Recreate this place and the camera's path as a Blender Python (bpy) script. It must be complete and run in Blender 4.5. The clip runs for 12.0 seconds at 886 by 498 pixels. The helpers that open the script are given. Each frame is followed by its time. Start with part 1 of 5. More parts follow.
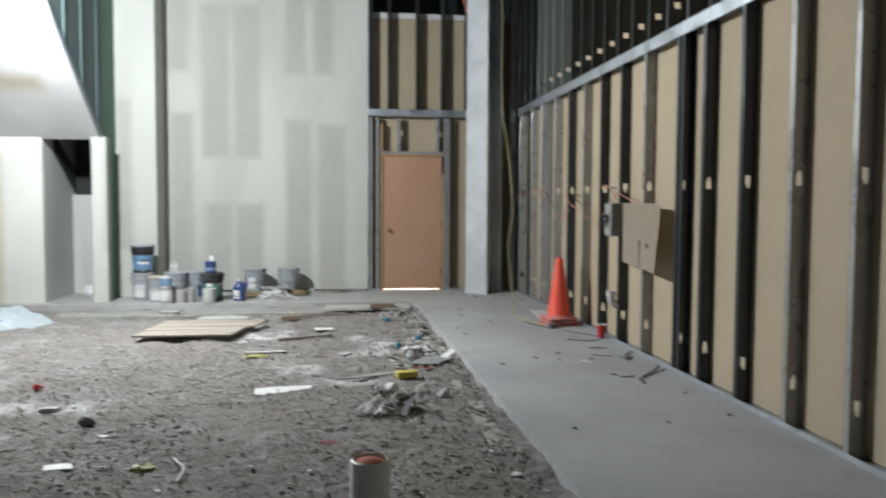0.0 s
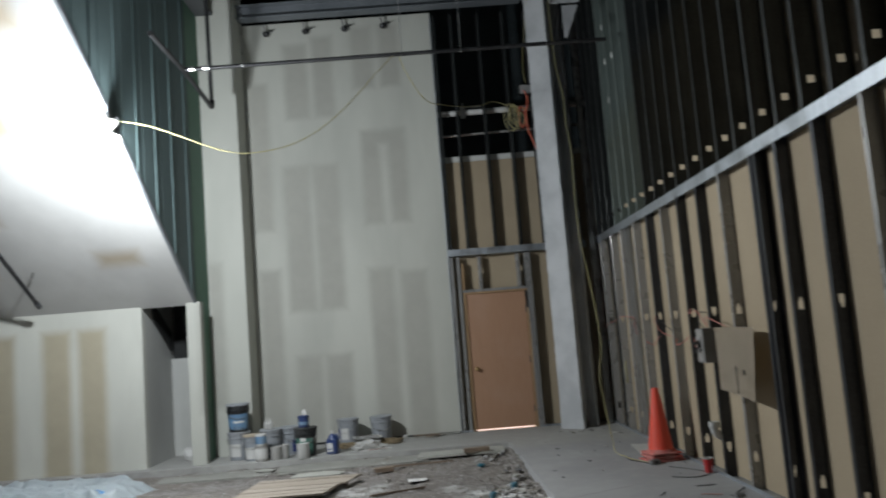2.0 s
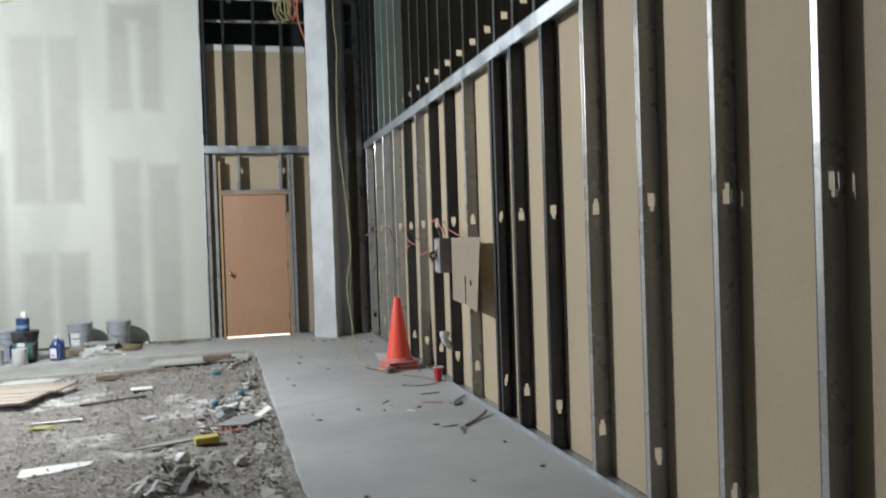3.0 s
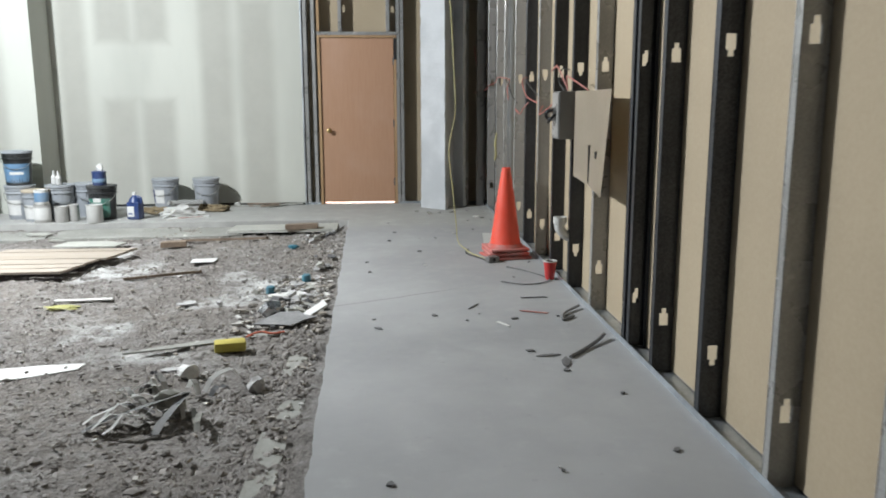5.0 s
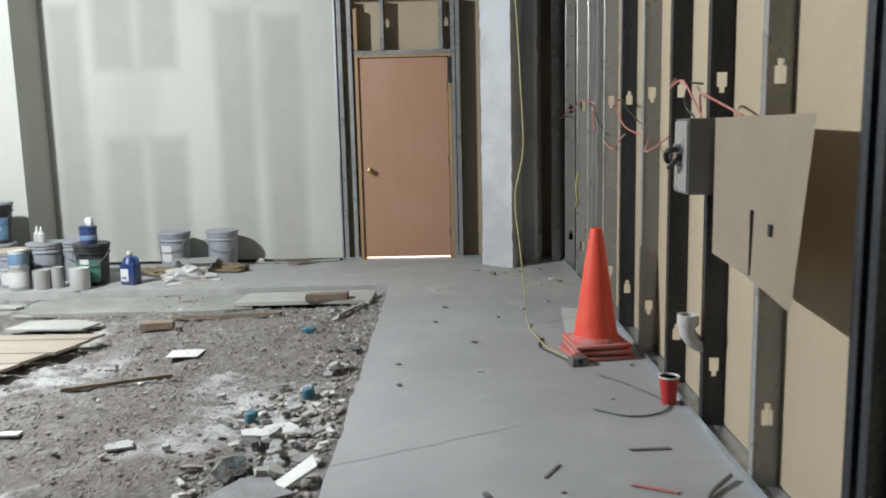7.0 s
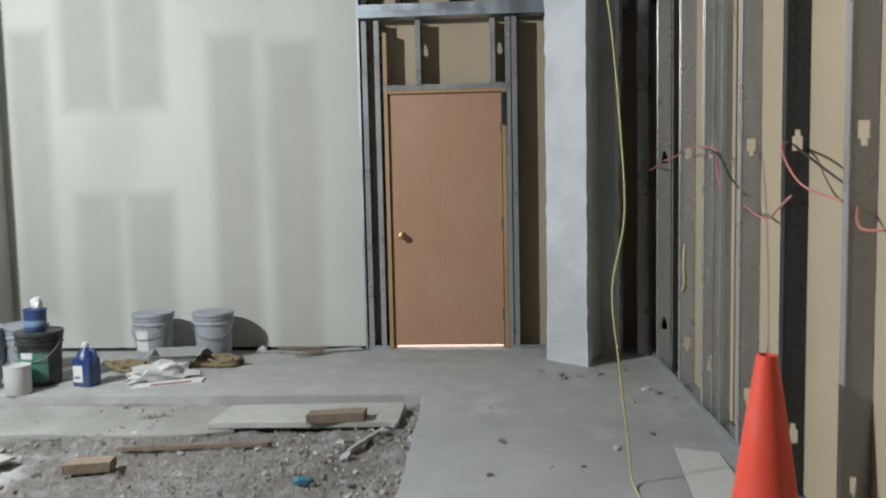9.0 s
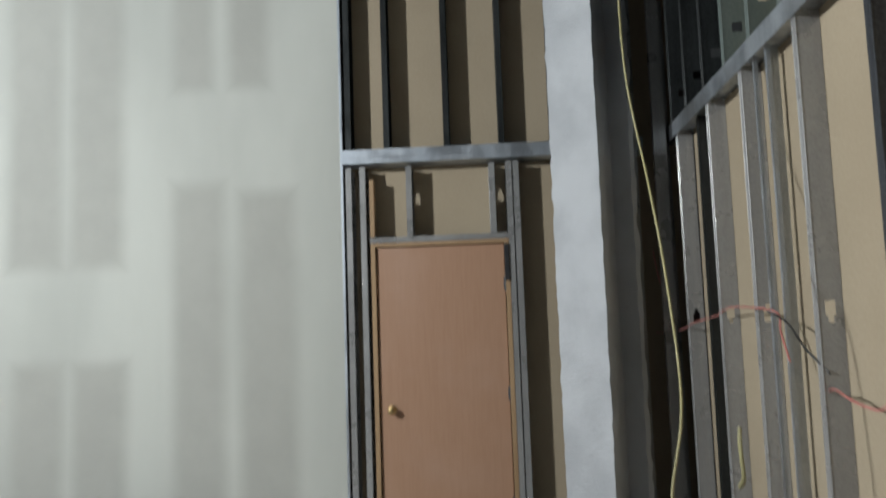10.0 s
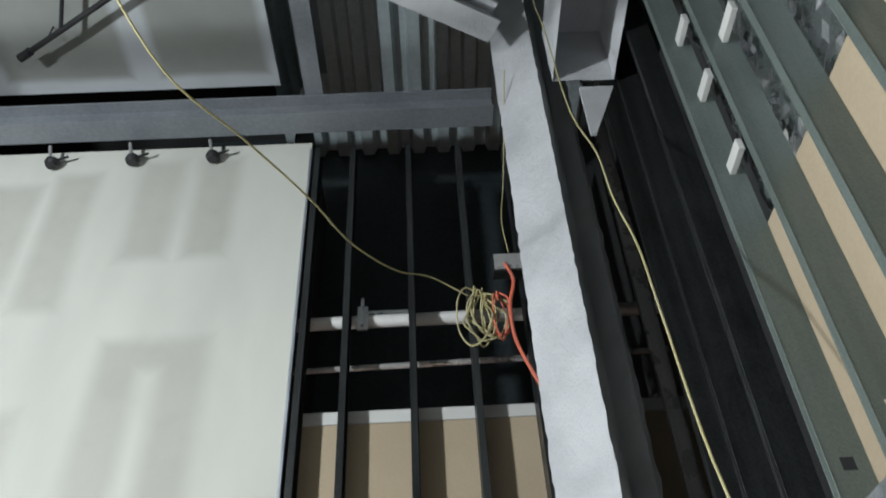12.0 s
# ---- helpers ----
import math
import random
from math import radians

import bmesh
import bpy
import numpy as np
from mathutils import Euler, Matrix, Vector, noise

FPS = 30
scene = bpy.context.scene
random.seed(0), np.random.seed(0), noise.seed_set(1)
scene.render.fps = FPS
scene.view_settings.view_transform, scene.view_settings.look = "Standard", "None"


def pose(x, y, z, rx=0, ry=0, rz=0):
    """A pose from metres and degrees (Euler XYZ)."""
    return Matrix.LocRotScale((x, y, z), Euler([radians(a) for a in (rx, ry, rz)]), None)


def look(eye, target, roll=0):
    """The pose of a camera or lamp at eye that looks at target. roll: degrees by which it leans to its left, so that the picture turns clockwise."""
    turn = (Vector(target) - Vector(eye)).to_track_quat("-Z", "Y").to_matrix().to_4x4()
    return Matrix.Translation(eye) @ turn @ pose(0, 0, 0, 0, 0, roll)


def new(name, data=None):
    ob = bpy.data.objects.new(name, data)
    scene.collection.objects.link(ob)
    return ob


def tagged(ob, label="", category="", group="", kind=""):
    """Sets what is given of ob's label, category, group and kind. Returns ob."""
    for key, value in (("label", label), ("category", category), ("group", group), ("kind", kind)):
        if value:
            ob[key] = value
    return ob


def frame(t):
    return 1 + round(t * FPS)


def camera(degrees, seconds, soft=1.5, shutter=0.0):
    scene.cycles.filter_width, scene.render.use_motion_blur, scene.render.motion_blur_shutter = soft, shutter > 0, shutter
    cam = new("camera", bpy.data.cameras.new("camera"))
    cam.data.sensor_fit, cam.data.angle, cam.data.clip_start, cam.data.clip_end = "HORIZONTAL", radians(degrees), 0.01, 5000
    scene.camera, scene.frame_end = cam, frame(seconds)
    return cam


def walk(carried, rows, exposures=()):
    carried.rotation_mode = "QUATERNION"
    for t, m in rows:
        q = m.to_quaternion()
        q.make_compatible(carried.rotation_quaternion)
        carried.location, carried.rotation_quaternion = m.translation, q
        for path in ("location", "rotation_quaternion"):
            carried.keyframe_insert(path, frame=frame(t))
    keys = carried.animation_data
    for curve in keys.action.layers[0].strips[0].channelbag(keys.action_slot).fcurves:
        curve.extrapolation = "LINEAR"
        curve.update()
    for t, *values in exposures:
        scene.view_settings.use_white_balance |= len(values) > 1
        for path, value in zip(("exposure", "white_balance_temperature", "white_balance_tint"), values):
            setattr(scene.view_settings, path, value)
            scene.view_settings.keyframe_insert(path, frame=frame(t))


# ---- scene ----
cam = camera(57.8, 12.0, 1.8, 0.4)
PATH = [
    (0, (0.086, 0.598, 1.346), (0.335, 2.579, 1.232), 0.3),
    (0.5, (0.097, 0.622, 1.363), (0.078, 2.622, 1.356), 0.1),
    (1, (0.092, 0.607, 1.42), (-0.033, 2.599, 1.549), -1.0),
    (1.5, (0.09, 0.596, 1.488), (-0.011, 2.578, 1.731), -2.6),
    (2, (0.212, 0.638, 1.478), (0.244, 2.626, 1.691), -4.5),
    (2.5, (0.511, 0.75, 1.404), (0.826, 2.721, 1.531), -4.3),
    (3, (0.829, 0.997, 1.368), (1.336, 2.932, 1.337), -1.9),
    (3.5, (1.154, 1.313, 1.358), (1.554, 3.267, 1.208), -1.6),
    (3.7, (1.209, 1.432, 1.34), (1.561, 3.393, 1.164), -1.3),
    (5.3, (1.537, 2.963, 1.288), (1.632, 4.923, 0.897), -0.3),
    (5.5, (1.581, 3.161, 1.284), (1.641, 5.12, 0.885), -0.5),
    (6, (1.597, 3.642, 1.305), (1.622, 5.609, 0.943), -0.7),
    (6.5, (1.633, 4.105, 1.325), (1.638, 6.081, 1.015), -0.8),
    (6.7, (1.669, 4.312, 1.333), (1.655, 6.289, 1.031), -1.1),
    (8.5, (1.584, 6.028, 1.319), (1.485, 8.012, 1.083), -0.8),
    (9, (1.55, 6.458, 1.371), (1.417, 8.446, 1.201), -1.2),
    (9.5, (1.502, 6.896, 1.424), (1.383, 8.893, 1.405), -1.4),
    (10, (1.489, 7.309, 1.493), (1.379, 9.297, 1.686), -2.0),
    (10.5, (1.397, 7.681, 1.592), (1.356, 9.595, 2.169), -2.3),
    (11, (1.348, 8.033, 1.687), (1.39, 9.811, 2.602), -3.7),
    (11.5, (1.338, 8.448, 1.683), (1.389, 10.062, 2.864), -3.9),
    (12, (1.349, 8.72, 1.726), (1.388, 10.222, 3.046), -3.4),
]
walk(cam, [(t, look(eye, target, roll)) for t, eye, target, roll in PATH],
     exposures=[(0.0, 0.0), (0.5, -0.48), (1.0, -0.8), (1.5, -0.96), (2.0, -0.93), (2.5, -0.38), (3.0, 0.2), (3.5, 0.38), (5.5, 0.3), (6.5, 0.18), (9.0, 0.0), (10.0, -0.16), (10.5, -0.13), (11.0, 0.1), (12.0, 0.35)])

# ---- world and lamps: a dark building, lit by one twin work light on the soffit's edge ----
world = bpy.data.worlds.new("world")
scene.world = world
world.use_nodes = True
world.node_tree.nodes["Background"].inputs[0].default_value = (0.6, 0.75, 0.9, 1)
world.node_tree.nodes["Background"].inputs[1].default_value = 0.001

LAMP = Vector((-2.93, 8.66, 3.42))


def point_lamp(name, at, watts, radius, colour):
    data = bpy.data.lights.new(name, "POINT")
    data.energy, data.shadow_soft_size, data.color = watts, radius, colour
    ob = new(name, data)
    ob.location = at
    return ob


point_lamp("work_light_glow", LAMP, 985, 0.11, (0.94, 1.0, 1.05))
# the flood head of the work light, aimed across the room
flood = bpy.data.lights.new("work_light_flood", "AREA")
flood.shape, flood.size, flood.energy, flood.color = "DISK", 0.16, 155, (0.97, 1.0, 1.0)
new("work_light_flood", flood).matrix_world = look(LAMP + Vector((0.12, -0.02, -0.05)), LAMP + Vector((0.92, -0.27, -0.6)))
# daylight that comes in under the back door
sun_strip = bpy.data.lights.new("door_gap_daylight", "AREA")
sun_strip.shape, sun_strip.size, sun_strip.size_y, sun_strip.energy = "RECTANGLE", 0.88, 0.3, 4
sun_strip.color = (1.0, 0.93, 0.88)
gap = new("door_gap_daylight", sun_strip)
gap.matrix_world = look((1.15, 13.42, 0.25), (1.15, 13.0, 0.0))
# ---- materials ----
class Nodes:
    """A material with a Principled shader and short calls for its nodes."""

    def __init__(self, name, rough=0.6, metal=0.0):
        self.mat = bpy.data.materials.new(name)
        self.mat.use_nodes = True
        self.tree = self.mat.node_tree
        self.bsdf = self.tree.nodes["Principled BSDF"]
        self.bsdf.inputs["Roughness"].default_value = rough
        self.bsdf.inputs["Metallic"].default_value = metal
        self.pos = self.add("ShaderNodeNewGeometry").outputs["Position"]
        self.local = self.add("ShaderNodeTexCoord").outputs["Object"]

    def add(self, kind):
        return self.tree.nodes.new(kind)

    def put(self, value, socket):
        if isinstance(value, bpy.types.NodeSocket):
            self.tree.links.new(value, socket)
        elif isinstance(value, (tuple, list)) and len(value) == 3 and socket.type == "RGBA":
            socket.default_value = (*value, 1)
        else:
            socket.default_value = value

    def math(self, op, a, b=0.0, clamp=False):
        n = self.add("ShaderNodeMath")
        n.operation, n.use_clamp = op, clamp
        self.put(a, n.inputs[0]), self.put(b, n.inputs[1])
        return n.outputs[0]

    def noise(self, scale, detail=4.0, rough=0.55, vec=None, stretch=None):
        n = self.add("ShaderNodeTexNoise")
        v = vec or self.pos
        if stretch:
            m = self.add("ShaderNodeVectorMath")
            m.operation = "MULTIPLY"
            self.put(v, m.inputs[0])
            m.inputs[1].default_value = stretch
            v = m.outputs[0]
        self.put(v, n.inputs["Vector"])
        n.inputs["Scale"].default_value, n.inputs["Detail"].default_value, n.inputs["Roughness"].default_value = scale, detail, rough
        return n.outputs["Fac"]

    def ramp(self, value, low, high, to_low=0.0, to_high=1.0):
        n = self.add("ShaderNodeMapRange")
        n.interpolation_type = "SMOOTHSTEP"
        self.put(value, n.inputs["Value"])
        for key, v in (("From Min", low), ("From Max", high), ("To Min", to_low), ("To Max", to_high)):
            n.inputs[key].default_value = v
        return n.outputs["Result"]

    def mix(self, fac, a, b, blend="MIX"):
        n = self.add("ShaderNodeMix")
        n.data_type, n.blend_type = "RGBA", blend
        self.put(fac, n.inputs[0]), self.put(a, n.inputs[6]), self.put(b, n.inputs[7])
        return n.outputs[2]

    def split(self, vec=None):
        n = self.add("ShaderNodeSeparateXYZ")
        self.put(vec or self.pos, n.inputs[0])
        return n.outputs

    def colour(self, value):
        self.put(value, self.bsdf.inputs["Base Color"])
        return self

    def rough(self, value):
        self.put(value, self.bsdf.inputs["Roughness"])
        return self

    def bump(self, height, strength=0.3, distance=0.01):
        n = self.add("ShaderNodeBump")
        n.inputs["Strength"].default_value, n.inputs["Distance"].default_value = strength, distance
        self.put(height, n.inputs["Height"])
        self.put(n.outputs[0], self.bsdf.inputs["Normal"])
        return self

    def random(self):
        return self.add("ShaderNodeObjectInfo").outputs["Random"]


TONE = 0.8  # scales most surface colours down, which weakens the bounced light


def toned(c):
    return tuple(TONE * x for x in c)


def plain(name, low, high, rough=0.6, metal=0.0, coarse=2.0, fine=40.0, bump=0.15, depth=0.004, stretch=None):
    """Two colours mixed by coarse stains and fine grain, with relief."""
    low, high = toned(low), toned(high)
    n = Nodes(name, rough, metal)
    a, b = n.noise(coarse, 4, stretch=stretch), n.noise(fine, 5, 0.65, stretch=stretch)
    f = n.math("ADD", n.math("MULTIPLY", a, 0.6), n.math("MULTIPLY", b, 0.4))
    n.colour(n.mix(n.ramp(f, 0.35, 0.65), low, high))
    n.rough(n.ramp(a, 0.3, 0.7, max(0.05, rough - 0.08), min(1, rough + 0.08)))
    n.bump(b, bump, depth)
    return n.mat


def rect_mask(n, u, v, rects, soft, wobble=0.02):
    """1 inside any of the rectangles (u0, u1, v0, v1), with soft edges."""
    w = n.math("MULTIPLY", n.math("SUBTRACT", n.noise(3.0, 3), 0.5), wobble * 2)
    total = None
    for u0, u1, v0, v1 in rects:
        du = n.math("SUBTRACT", n.math("ABSOLUTE", n.math("SUBTRACT", u, (u0 + u1) / 2)), (u1 - u0) / 2)
        dv = n.math("SUBTRACT", n.math("ABSOLUTE", n.math("SUBTRACT", v, (v0 + v1) / 2)), (v1 - v0) / 2)
        d = n.math("ADD", n.math("MAXIMUM", du, dv), w)
        m = n.ramp(d, -soft, soft, 1.0, 0.0)
        total = m if total is None else n.math("MAXIMUM", total, m)
    return total


def drywall(name, rects, mud, raw, axes=(0, 2), soft=0.035):
    """Gypsum board: raw paper in the given rectangles, skimmed with joint compound elsewhere."""
    mud, raw = toned(mud), toned(raw)
    n = Nodes(name, 0.85)
    xyz = n.split()
    m = rect_mask(n, xyz[axes[0]], xyz[axes[1]], rects, soft)
    cloud = n.noise(1.3, 3, stretch=(1, 1, 0.35))
    trowel = n.noise(9.0, 4, stretch=(1, 1, 0.15))
    mudded = n.mix(n.ramp(cloud, 0.3, 0.7), mud, tuple(c * 0.86 for c in mud))
    mudded = n.mix(n.ramp(trowel, 0.45, 0.75, 0, 0.35), mudded, tuple(c * 0.93 for c in mud))
    paper = n.mix(n.ramp(n.noise(5, 4), 0.3, 0.7), raw, tuple(c * 0.95 for c in raw))
    n.colour(n.mix(m, mudded, paper))
    n.bump(n.math("ADD", n.math("MULTIPLY", trowel, 0.6), n.noise(60, 3)), 0.05, 0.002)
    return n.mat


NORTH_RAW = [
    (-1.97, -1.57, 2.0, 4.25), (-1.51, -1.12, 2.0, 4.25), (-0.74, -0.46, 3.27, 4.74), (-0.33, -0.05, 3.27, 4.74), (-0.6, -0.2, 4.5, 4.73),
    (-1.92, -1.55, 0.0, 1.32), (-1.48, -1.09, 0.0, 1.32), (-0.75, -0.38, 0.0, 2.58), (-0.27, 0.13, 0.0, 2.5),
    (-1.87, -1.5, 5.0, 6.2), (-1.42, -1.1, 5.0, 6.3), (-0.8, -0.47, 5.42, 6.42), (-0.36, -0.05, 5.42, 6.42),
    (-2.44, -2.15, 3.27, 5.6), (-2.42, -2.1, 0.3, 2.66), (-3.05, -2.84, 0.68, 2.78),
]
LEFT_RAW = [(-6.43, -6.06, -1, 1.9), (-5.9, -5.56, -1, 1.9), (-5.17, -4.8, -1, 1.92), (-4.68, -4.32, -1, 1.92)]
SOFFIT_RAW = [(-4.0, -3.5, 10.75, 10.95), (-5.8, -4.9, 9.85, 10.2), (-6.4, -5.4, 10.7, 11.0), (-5.2, -4.1, 8.82, 9.12), (-4.3, -3.5, 7.75, 8.02), (-6.6, -5.9, 9.2, 9.5), (-5.6, -4.6, 7.2, 7.5)]

M_NORTH = drywall("skimmed_drywall", NORTH_RAW, (0.62, 0.63, 0.57), (0.48, 0.478, 0.43), soft=0.075)
M_LEFT = drywall("skimmed_drywall_tan", LEFT_RAW, (0.74, 0.75, 0.68), (0.52, 0.47, 0.35), soft=0.08)
M_SOFFIT = drywall("soffit_drywall", SOFFIT_RAW, (0.74, 0.74, 0.72), (0.50, 0.43, 0.33), axes=(0, 1), soft=0.12)
M_WHITEWALL = drywall("primed_drywall", [(-3.7, -3.3, 0, 1.4)], (0.66, 0.67, 0.64), (0.6, 0.61, 0.58))
M_BOARD = plain("tan_gypsum_paper", (0.405, 0.327, 0.222), (0.465, 0.382, 0.267), 0.85, 0, 1.2, 60, 0.06)
# black fill for unlit spaces, hidden cores and unseen closing walls
M_DARK_FILL = plain("dark_fill", (0.012, 0.013, 0.013), (0.03, 0.032, 0.032), 0.8, 0, 1.5, 30)
M_GREEN = plain("green_moisture_board", (0.08, 0.13, 0.132), (0.115, 0.172, 0.175), 0.75, 0, 0.9, 25, 0.08, stretch=(1, 1, 0.3))
M_GREEN_RETURN = plain("bright_green_moisture_board", (0.09, 0.19, 0.135), (0.13, 0.25, 0.18), 0.75, 0, 0.9, 25, 0.08, stretch=(1, 1, 0.3))
# siding colour lowered to carry the shade inside the shaft
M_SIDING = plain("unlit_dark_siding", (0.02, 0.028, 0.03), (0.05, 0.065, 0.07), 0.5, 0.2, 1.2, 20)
M_OLD = plain("old_slab_remnant", (0.265, 0.265, 0.24), (0.37, 0.37, 0.34), 0.9, 0, 3, 30, 0.3)
M_KRAFT = plain("brown_cardboard", (0.5, 0.425, 0.32), (0.57, 0.49, 0.385), 0.85, 0, 3, 70, 0.1)
M_ROPE = plain("manila_rope", (0.16, 0.12, 0.07), (0.28, 0.22, 0.13), 0.9, 0, 20, 90, 0.4)


def galvanised(name, low, high, rough=0.38, metal=0.9):
    n = Nodes(name, rough, metal)
    v = n.add("ShaderNodeTexVoronoi")
    v.inputs["Scale"].default_value = 140
    n.put(n.pos, v.inputs["Vector"])
    streak = n.noise(14, 4, stretch=(1, 1, 0.06))
    f = n.math("ADD", n.math("MULTIPLY", streak, 0.7), n.math("MULTIPLY", v.outputs["Color"], 0.3))
    c = n.mix(n.ramp(f, 0.3, 0.7), low, high)
    c = n.mix(n.math("MULTIPLY", n.random(), 0.35), c, tuple(x * 0.6 for x in low))
    n.colour(c)
    n.rough(n.ramp(n.noise(5, 4), 0.3, 0.7, rough - 0.08, rough + 0.14))
    n.bump(streak, 0.08, 0.002)
    return n.mat


M_STUD = galvanised("galvanised_steel", (0.29, 0.288, 0.28), (0.39, 0.388, 0.38), 0.3, 0.35)
M_STUD_BLACK = galvanised("dark_stud_steel", (0.03, 0.032, 0.038), (0.07, 0.075, 0.085), 0.36, 0.6)
# upper steel twice: shade painted into the first colour, lamplight into the second
M_STUD_UP = galvanised("shade_dark_steel", (0.018, 0.02, 0.02), (0.045, 0.05, 0.05), 0.4, 0.5)
M_STUD_LIT = galvanised("lit_pale_green_steel", (0.12, 0.15, 0.137), (0.175, 0.212, 0.196), 0.42, 0.3)
M_TRACK = galvanised("galvanised_track", (0.44, 0.48, 0.52), (0.6, 0.64, 0.68), 0.42)
M_STEEL = plain("primed_grey_steel", (0.16, 0.18, 0.20), (0.24, 0.26, 0.28), 0.55, 0.2, 1.5, 30, 0.1)
M_STEEL_DARK = plain("dark_primed_steel", (0.06, 0.065, 0.07), (0.11, 0.115, 0.12), 0.6, 0.2, 1.5, 30, 0.1)
M_BLACKPIPE = plain("black_steel_pipe", (0.018, 0.018, 0.02), (0.04, 0.04, 0.042), 0.5, 0.3, 4, 40)
M_CHROME = plain("bright_metal", (0.6, 0.6, 0.6), (0.75, 0.74, 0.72), 0.3, 1.0, 5, 60, 0.05)
M_BRASS = plain("worn_brass", (0.5, 0.36, 0.16), (0.62, 0.46, 0.22), 0.32, 1.0, 6, 80, 0.05)


def fireproofing():
    n = Nodes("sprayed_fireproofing", 0.95)
    lump, grit = n.noise(28, 5, 0.7), n.noise(120, 4, 0.7)
    stain = n.noise(1.8, 4)
    n.colour(n.mix(n.ramp(stain, 0.35, 0.7), (0.58, 0.595, 0.61), (0.45, 0.465, 0.48)))
    n.bump(n.math("ADD", lump, n.math("MULTIPLY", grit, 0.5)), 0.7, 0.02)
    return n.mat


M_FIREPROOF = fireproofing()


def door_wood():
    n = Nodes("red_oak_veneer", 0.5)
    grain = n.noise(22, 5, 0.6, stretch=(3.0, 1, 0.2))
    cloud = n.noise(1.6, 4)
    c = n.mix(n.ramp(grain, 0.3, 0.7), (0.35, 0.2, 0.122), (0.375, 0.22, 0.138))
    c = n.mix(n.ramp(cloud, 0.5, 0.75, 0, 0.5), c, (0.41, 0.262, 0.185))
    n.colour(c)
    n.bump(grain, 0.08, 0.002)
    return n.mat


M_DOOR = door_wood()
M_JAMB = plain("bare_pine", (0.36, 0.225, 0.115), (0.46, 0.3, 0.16), 0.6, 0, 4, 40, 0.1, stretch=(4, 4, 0.3))


CRACK = (7.09, 0.52)  # y where the crack would meet x = 0, and its slope


def concrete():
    n = Nodes("smooth_concrete", 0.75)
    cloud, mottle, fine = n.noise(0.7, 4), n.noise(5, 5, 0.65), n.noise(90, 4, 0.7)
    c = n.mix(n.ramp(cloud, 0.35, 0.65), (0.265, 0.268, 0.272), (0.33, 0.333, 0.336))
    c = n.mix(n.ramp(mottle, 0.5, 0.8, 0, 0.45), c, (0.4, 0.4, 0.4))
    c = n.mix(n.ramp(n.noise(11, 5, 0.7), 0.62, 0.75, 0, 0.4), c, (0.18, 0.175, 0.165))
    # dusty, warmer strip at the back, where the old slab begins
    y = n.split()[1]
    old = n.ramp(n.math("ADD", y, n.math("MULTIPLY", n.math("SUBTRACT", mottle, 0.5), 0.9)), 10.6, 11.4)
    c = n.mix(n.math("MULTIPLY", old, 0.75), c, n.mix(n.ramp(mottle, 0.35, 0.7), (0.3, 0.297, 0.278), (0.4, 0.398, 0.375)))
    # hairline crack across the walkway
    x = n.split()[0]
    line = n.math("ADD", n.math("SUBTRACT", y, n.math("MULTIPLY", x, CRACK[1])), n.math("MULTIPLY", n.math("SUBTRACT", n.noise(4, 4), 0.5), 0.07))
    crack = n.ramp(n.math("ABSOLUTE", n.math("SUBTRACT", line, CRACK[0])), 0.004, 0.012, 0.55, 0.0)
    crack = n.math("MULTIPLY", crack, n.ramp(x, 1.7, 2.1, 1.0, 0.0))
    c = n.mix(crack, c, (0.12, 0.1, 0.085))
    n.colour(c)
    n.rough(n.ramp(mottle, 0.3, 0.7, 0.6, 0.85))
    n.bump(n.math("ADD", fine, n.math("MULTIPLY", mottle, 0.7)), 0.12, 0.004)
    return n.mat


M_CONCRETE = concrete()

POWDER = [(-0.95, -0.5, 8.95, 9.55), (0.3, 0.9, 8.1, 9.05), (0.68, 1.02, 7.6, 8.5), (-0.42, -0.08, 7.25, 7.6), (0.1, 0.5, 8.0, 8.2),
          (-3.0, -2.0, 5.3, 5.7), (-1.3, -0.9, 9.9, 10.5), (-0.2, 0.35, 6.9, 7.1), (0.2, 0.5, 9.0, 9.3), (-2.6, -1.6, 6.2, 6.5)]


def soil():
    n = Nodes("gravelly_dirt", 0.95)
    big, mid, fine = n.noise(0.6, 4), n.noise(7, 6, 0.7), n.noise(55, 5, 0.75)
    clod = n.noise(21, 5, 0.7)
    c = n.mix(n.ramp(fine, 0.32, 0.68), (0.125, 0.11, 0.1), (0.3, 0.277, 0.258))
    c = n.mix(n.ramp(big, 0.4, 0.65, 0, 0.6), c, (0.26, 0.23, 0.2))
    c = n.mix(n.ramp(mid, 0.48, 0.72, 0, 0.75), c, (0.4, 0.385, 0.37))
    c = n.mix(n.ramp(clod, 0.33, 0.48, 0.4, 0), c, (0.1, 0.086, 0.078))
    dust = n.math("MULTIPLY", n.ramp(n.noise(1.7, 5, 0.7), 0.45, 0.68), n.ramp(clod, 0.35, 0.6))
    c = n.mix(n.math("MULTIPLY", dust, 0.55), c, (0.43, 0.42, 0.41))
    c = n.mix(n.ramp(n.noise(34, 4, 0.7), 0.6, 0.7, 0, 0.55), c, (0.45, 0.435, 0.42))
    xyz = n.split()
    m = rect_mask(n, xyz[0], xyz[1], POWDER, 0.12, 0.22)
    m = n.math("MULTIPLY", m, n.ramp(mid, 0.35, 0.6))
    n.colour(n.mix(m, c, (0.58, 0.58, 0.57)))
    n.bump(n.math("ADD", n.math("ADD", mid, clod), n.math("MULTIPLY", fine, 0.7)), 1.0, 0.035)
    return n.mat


M_SOIL = soil()


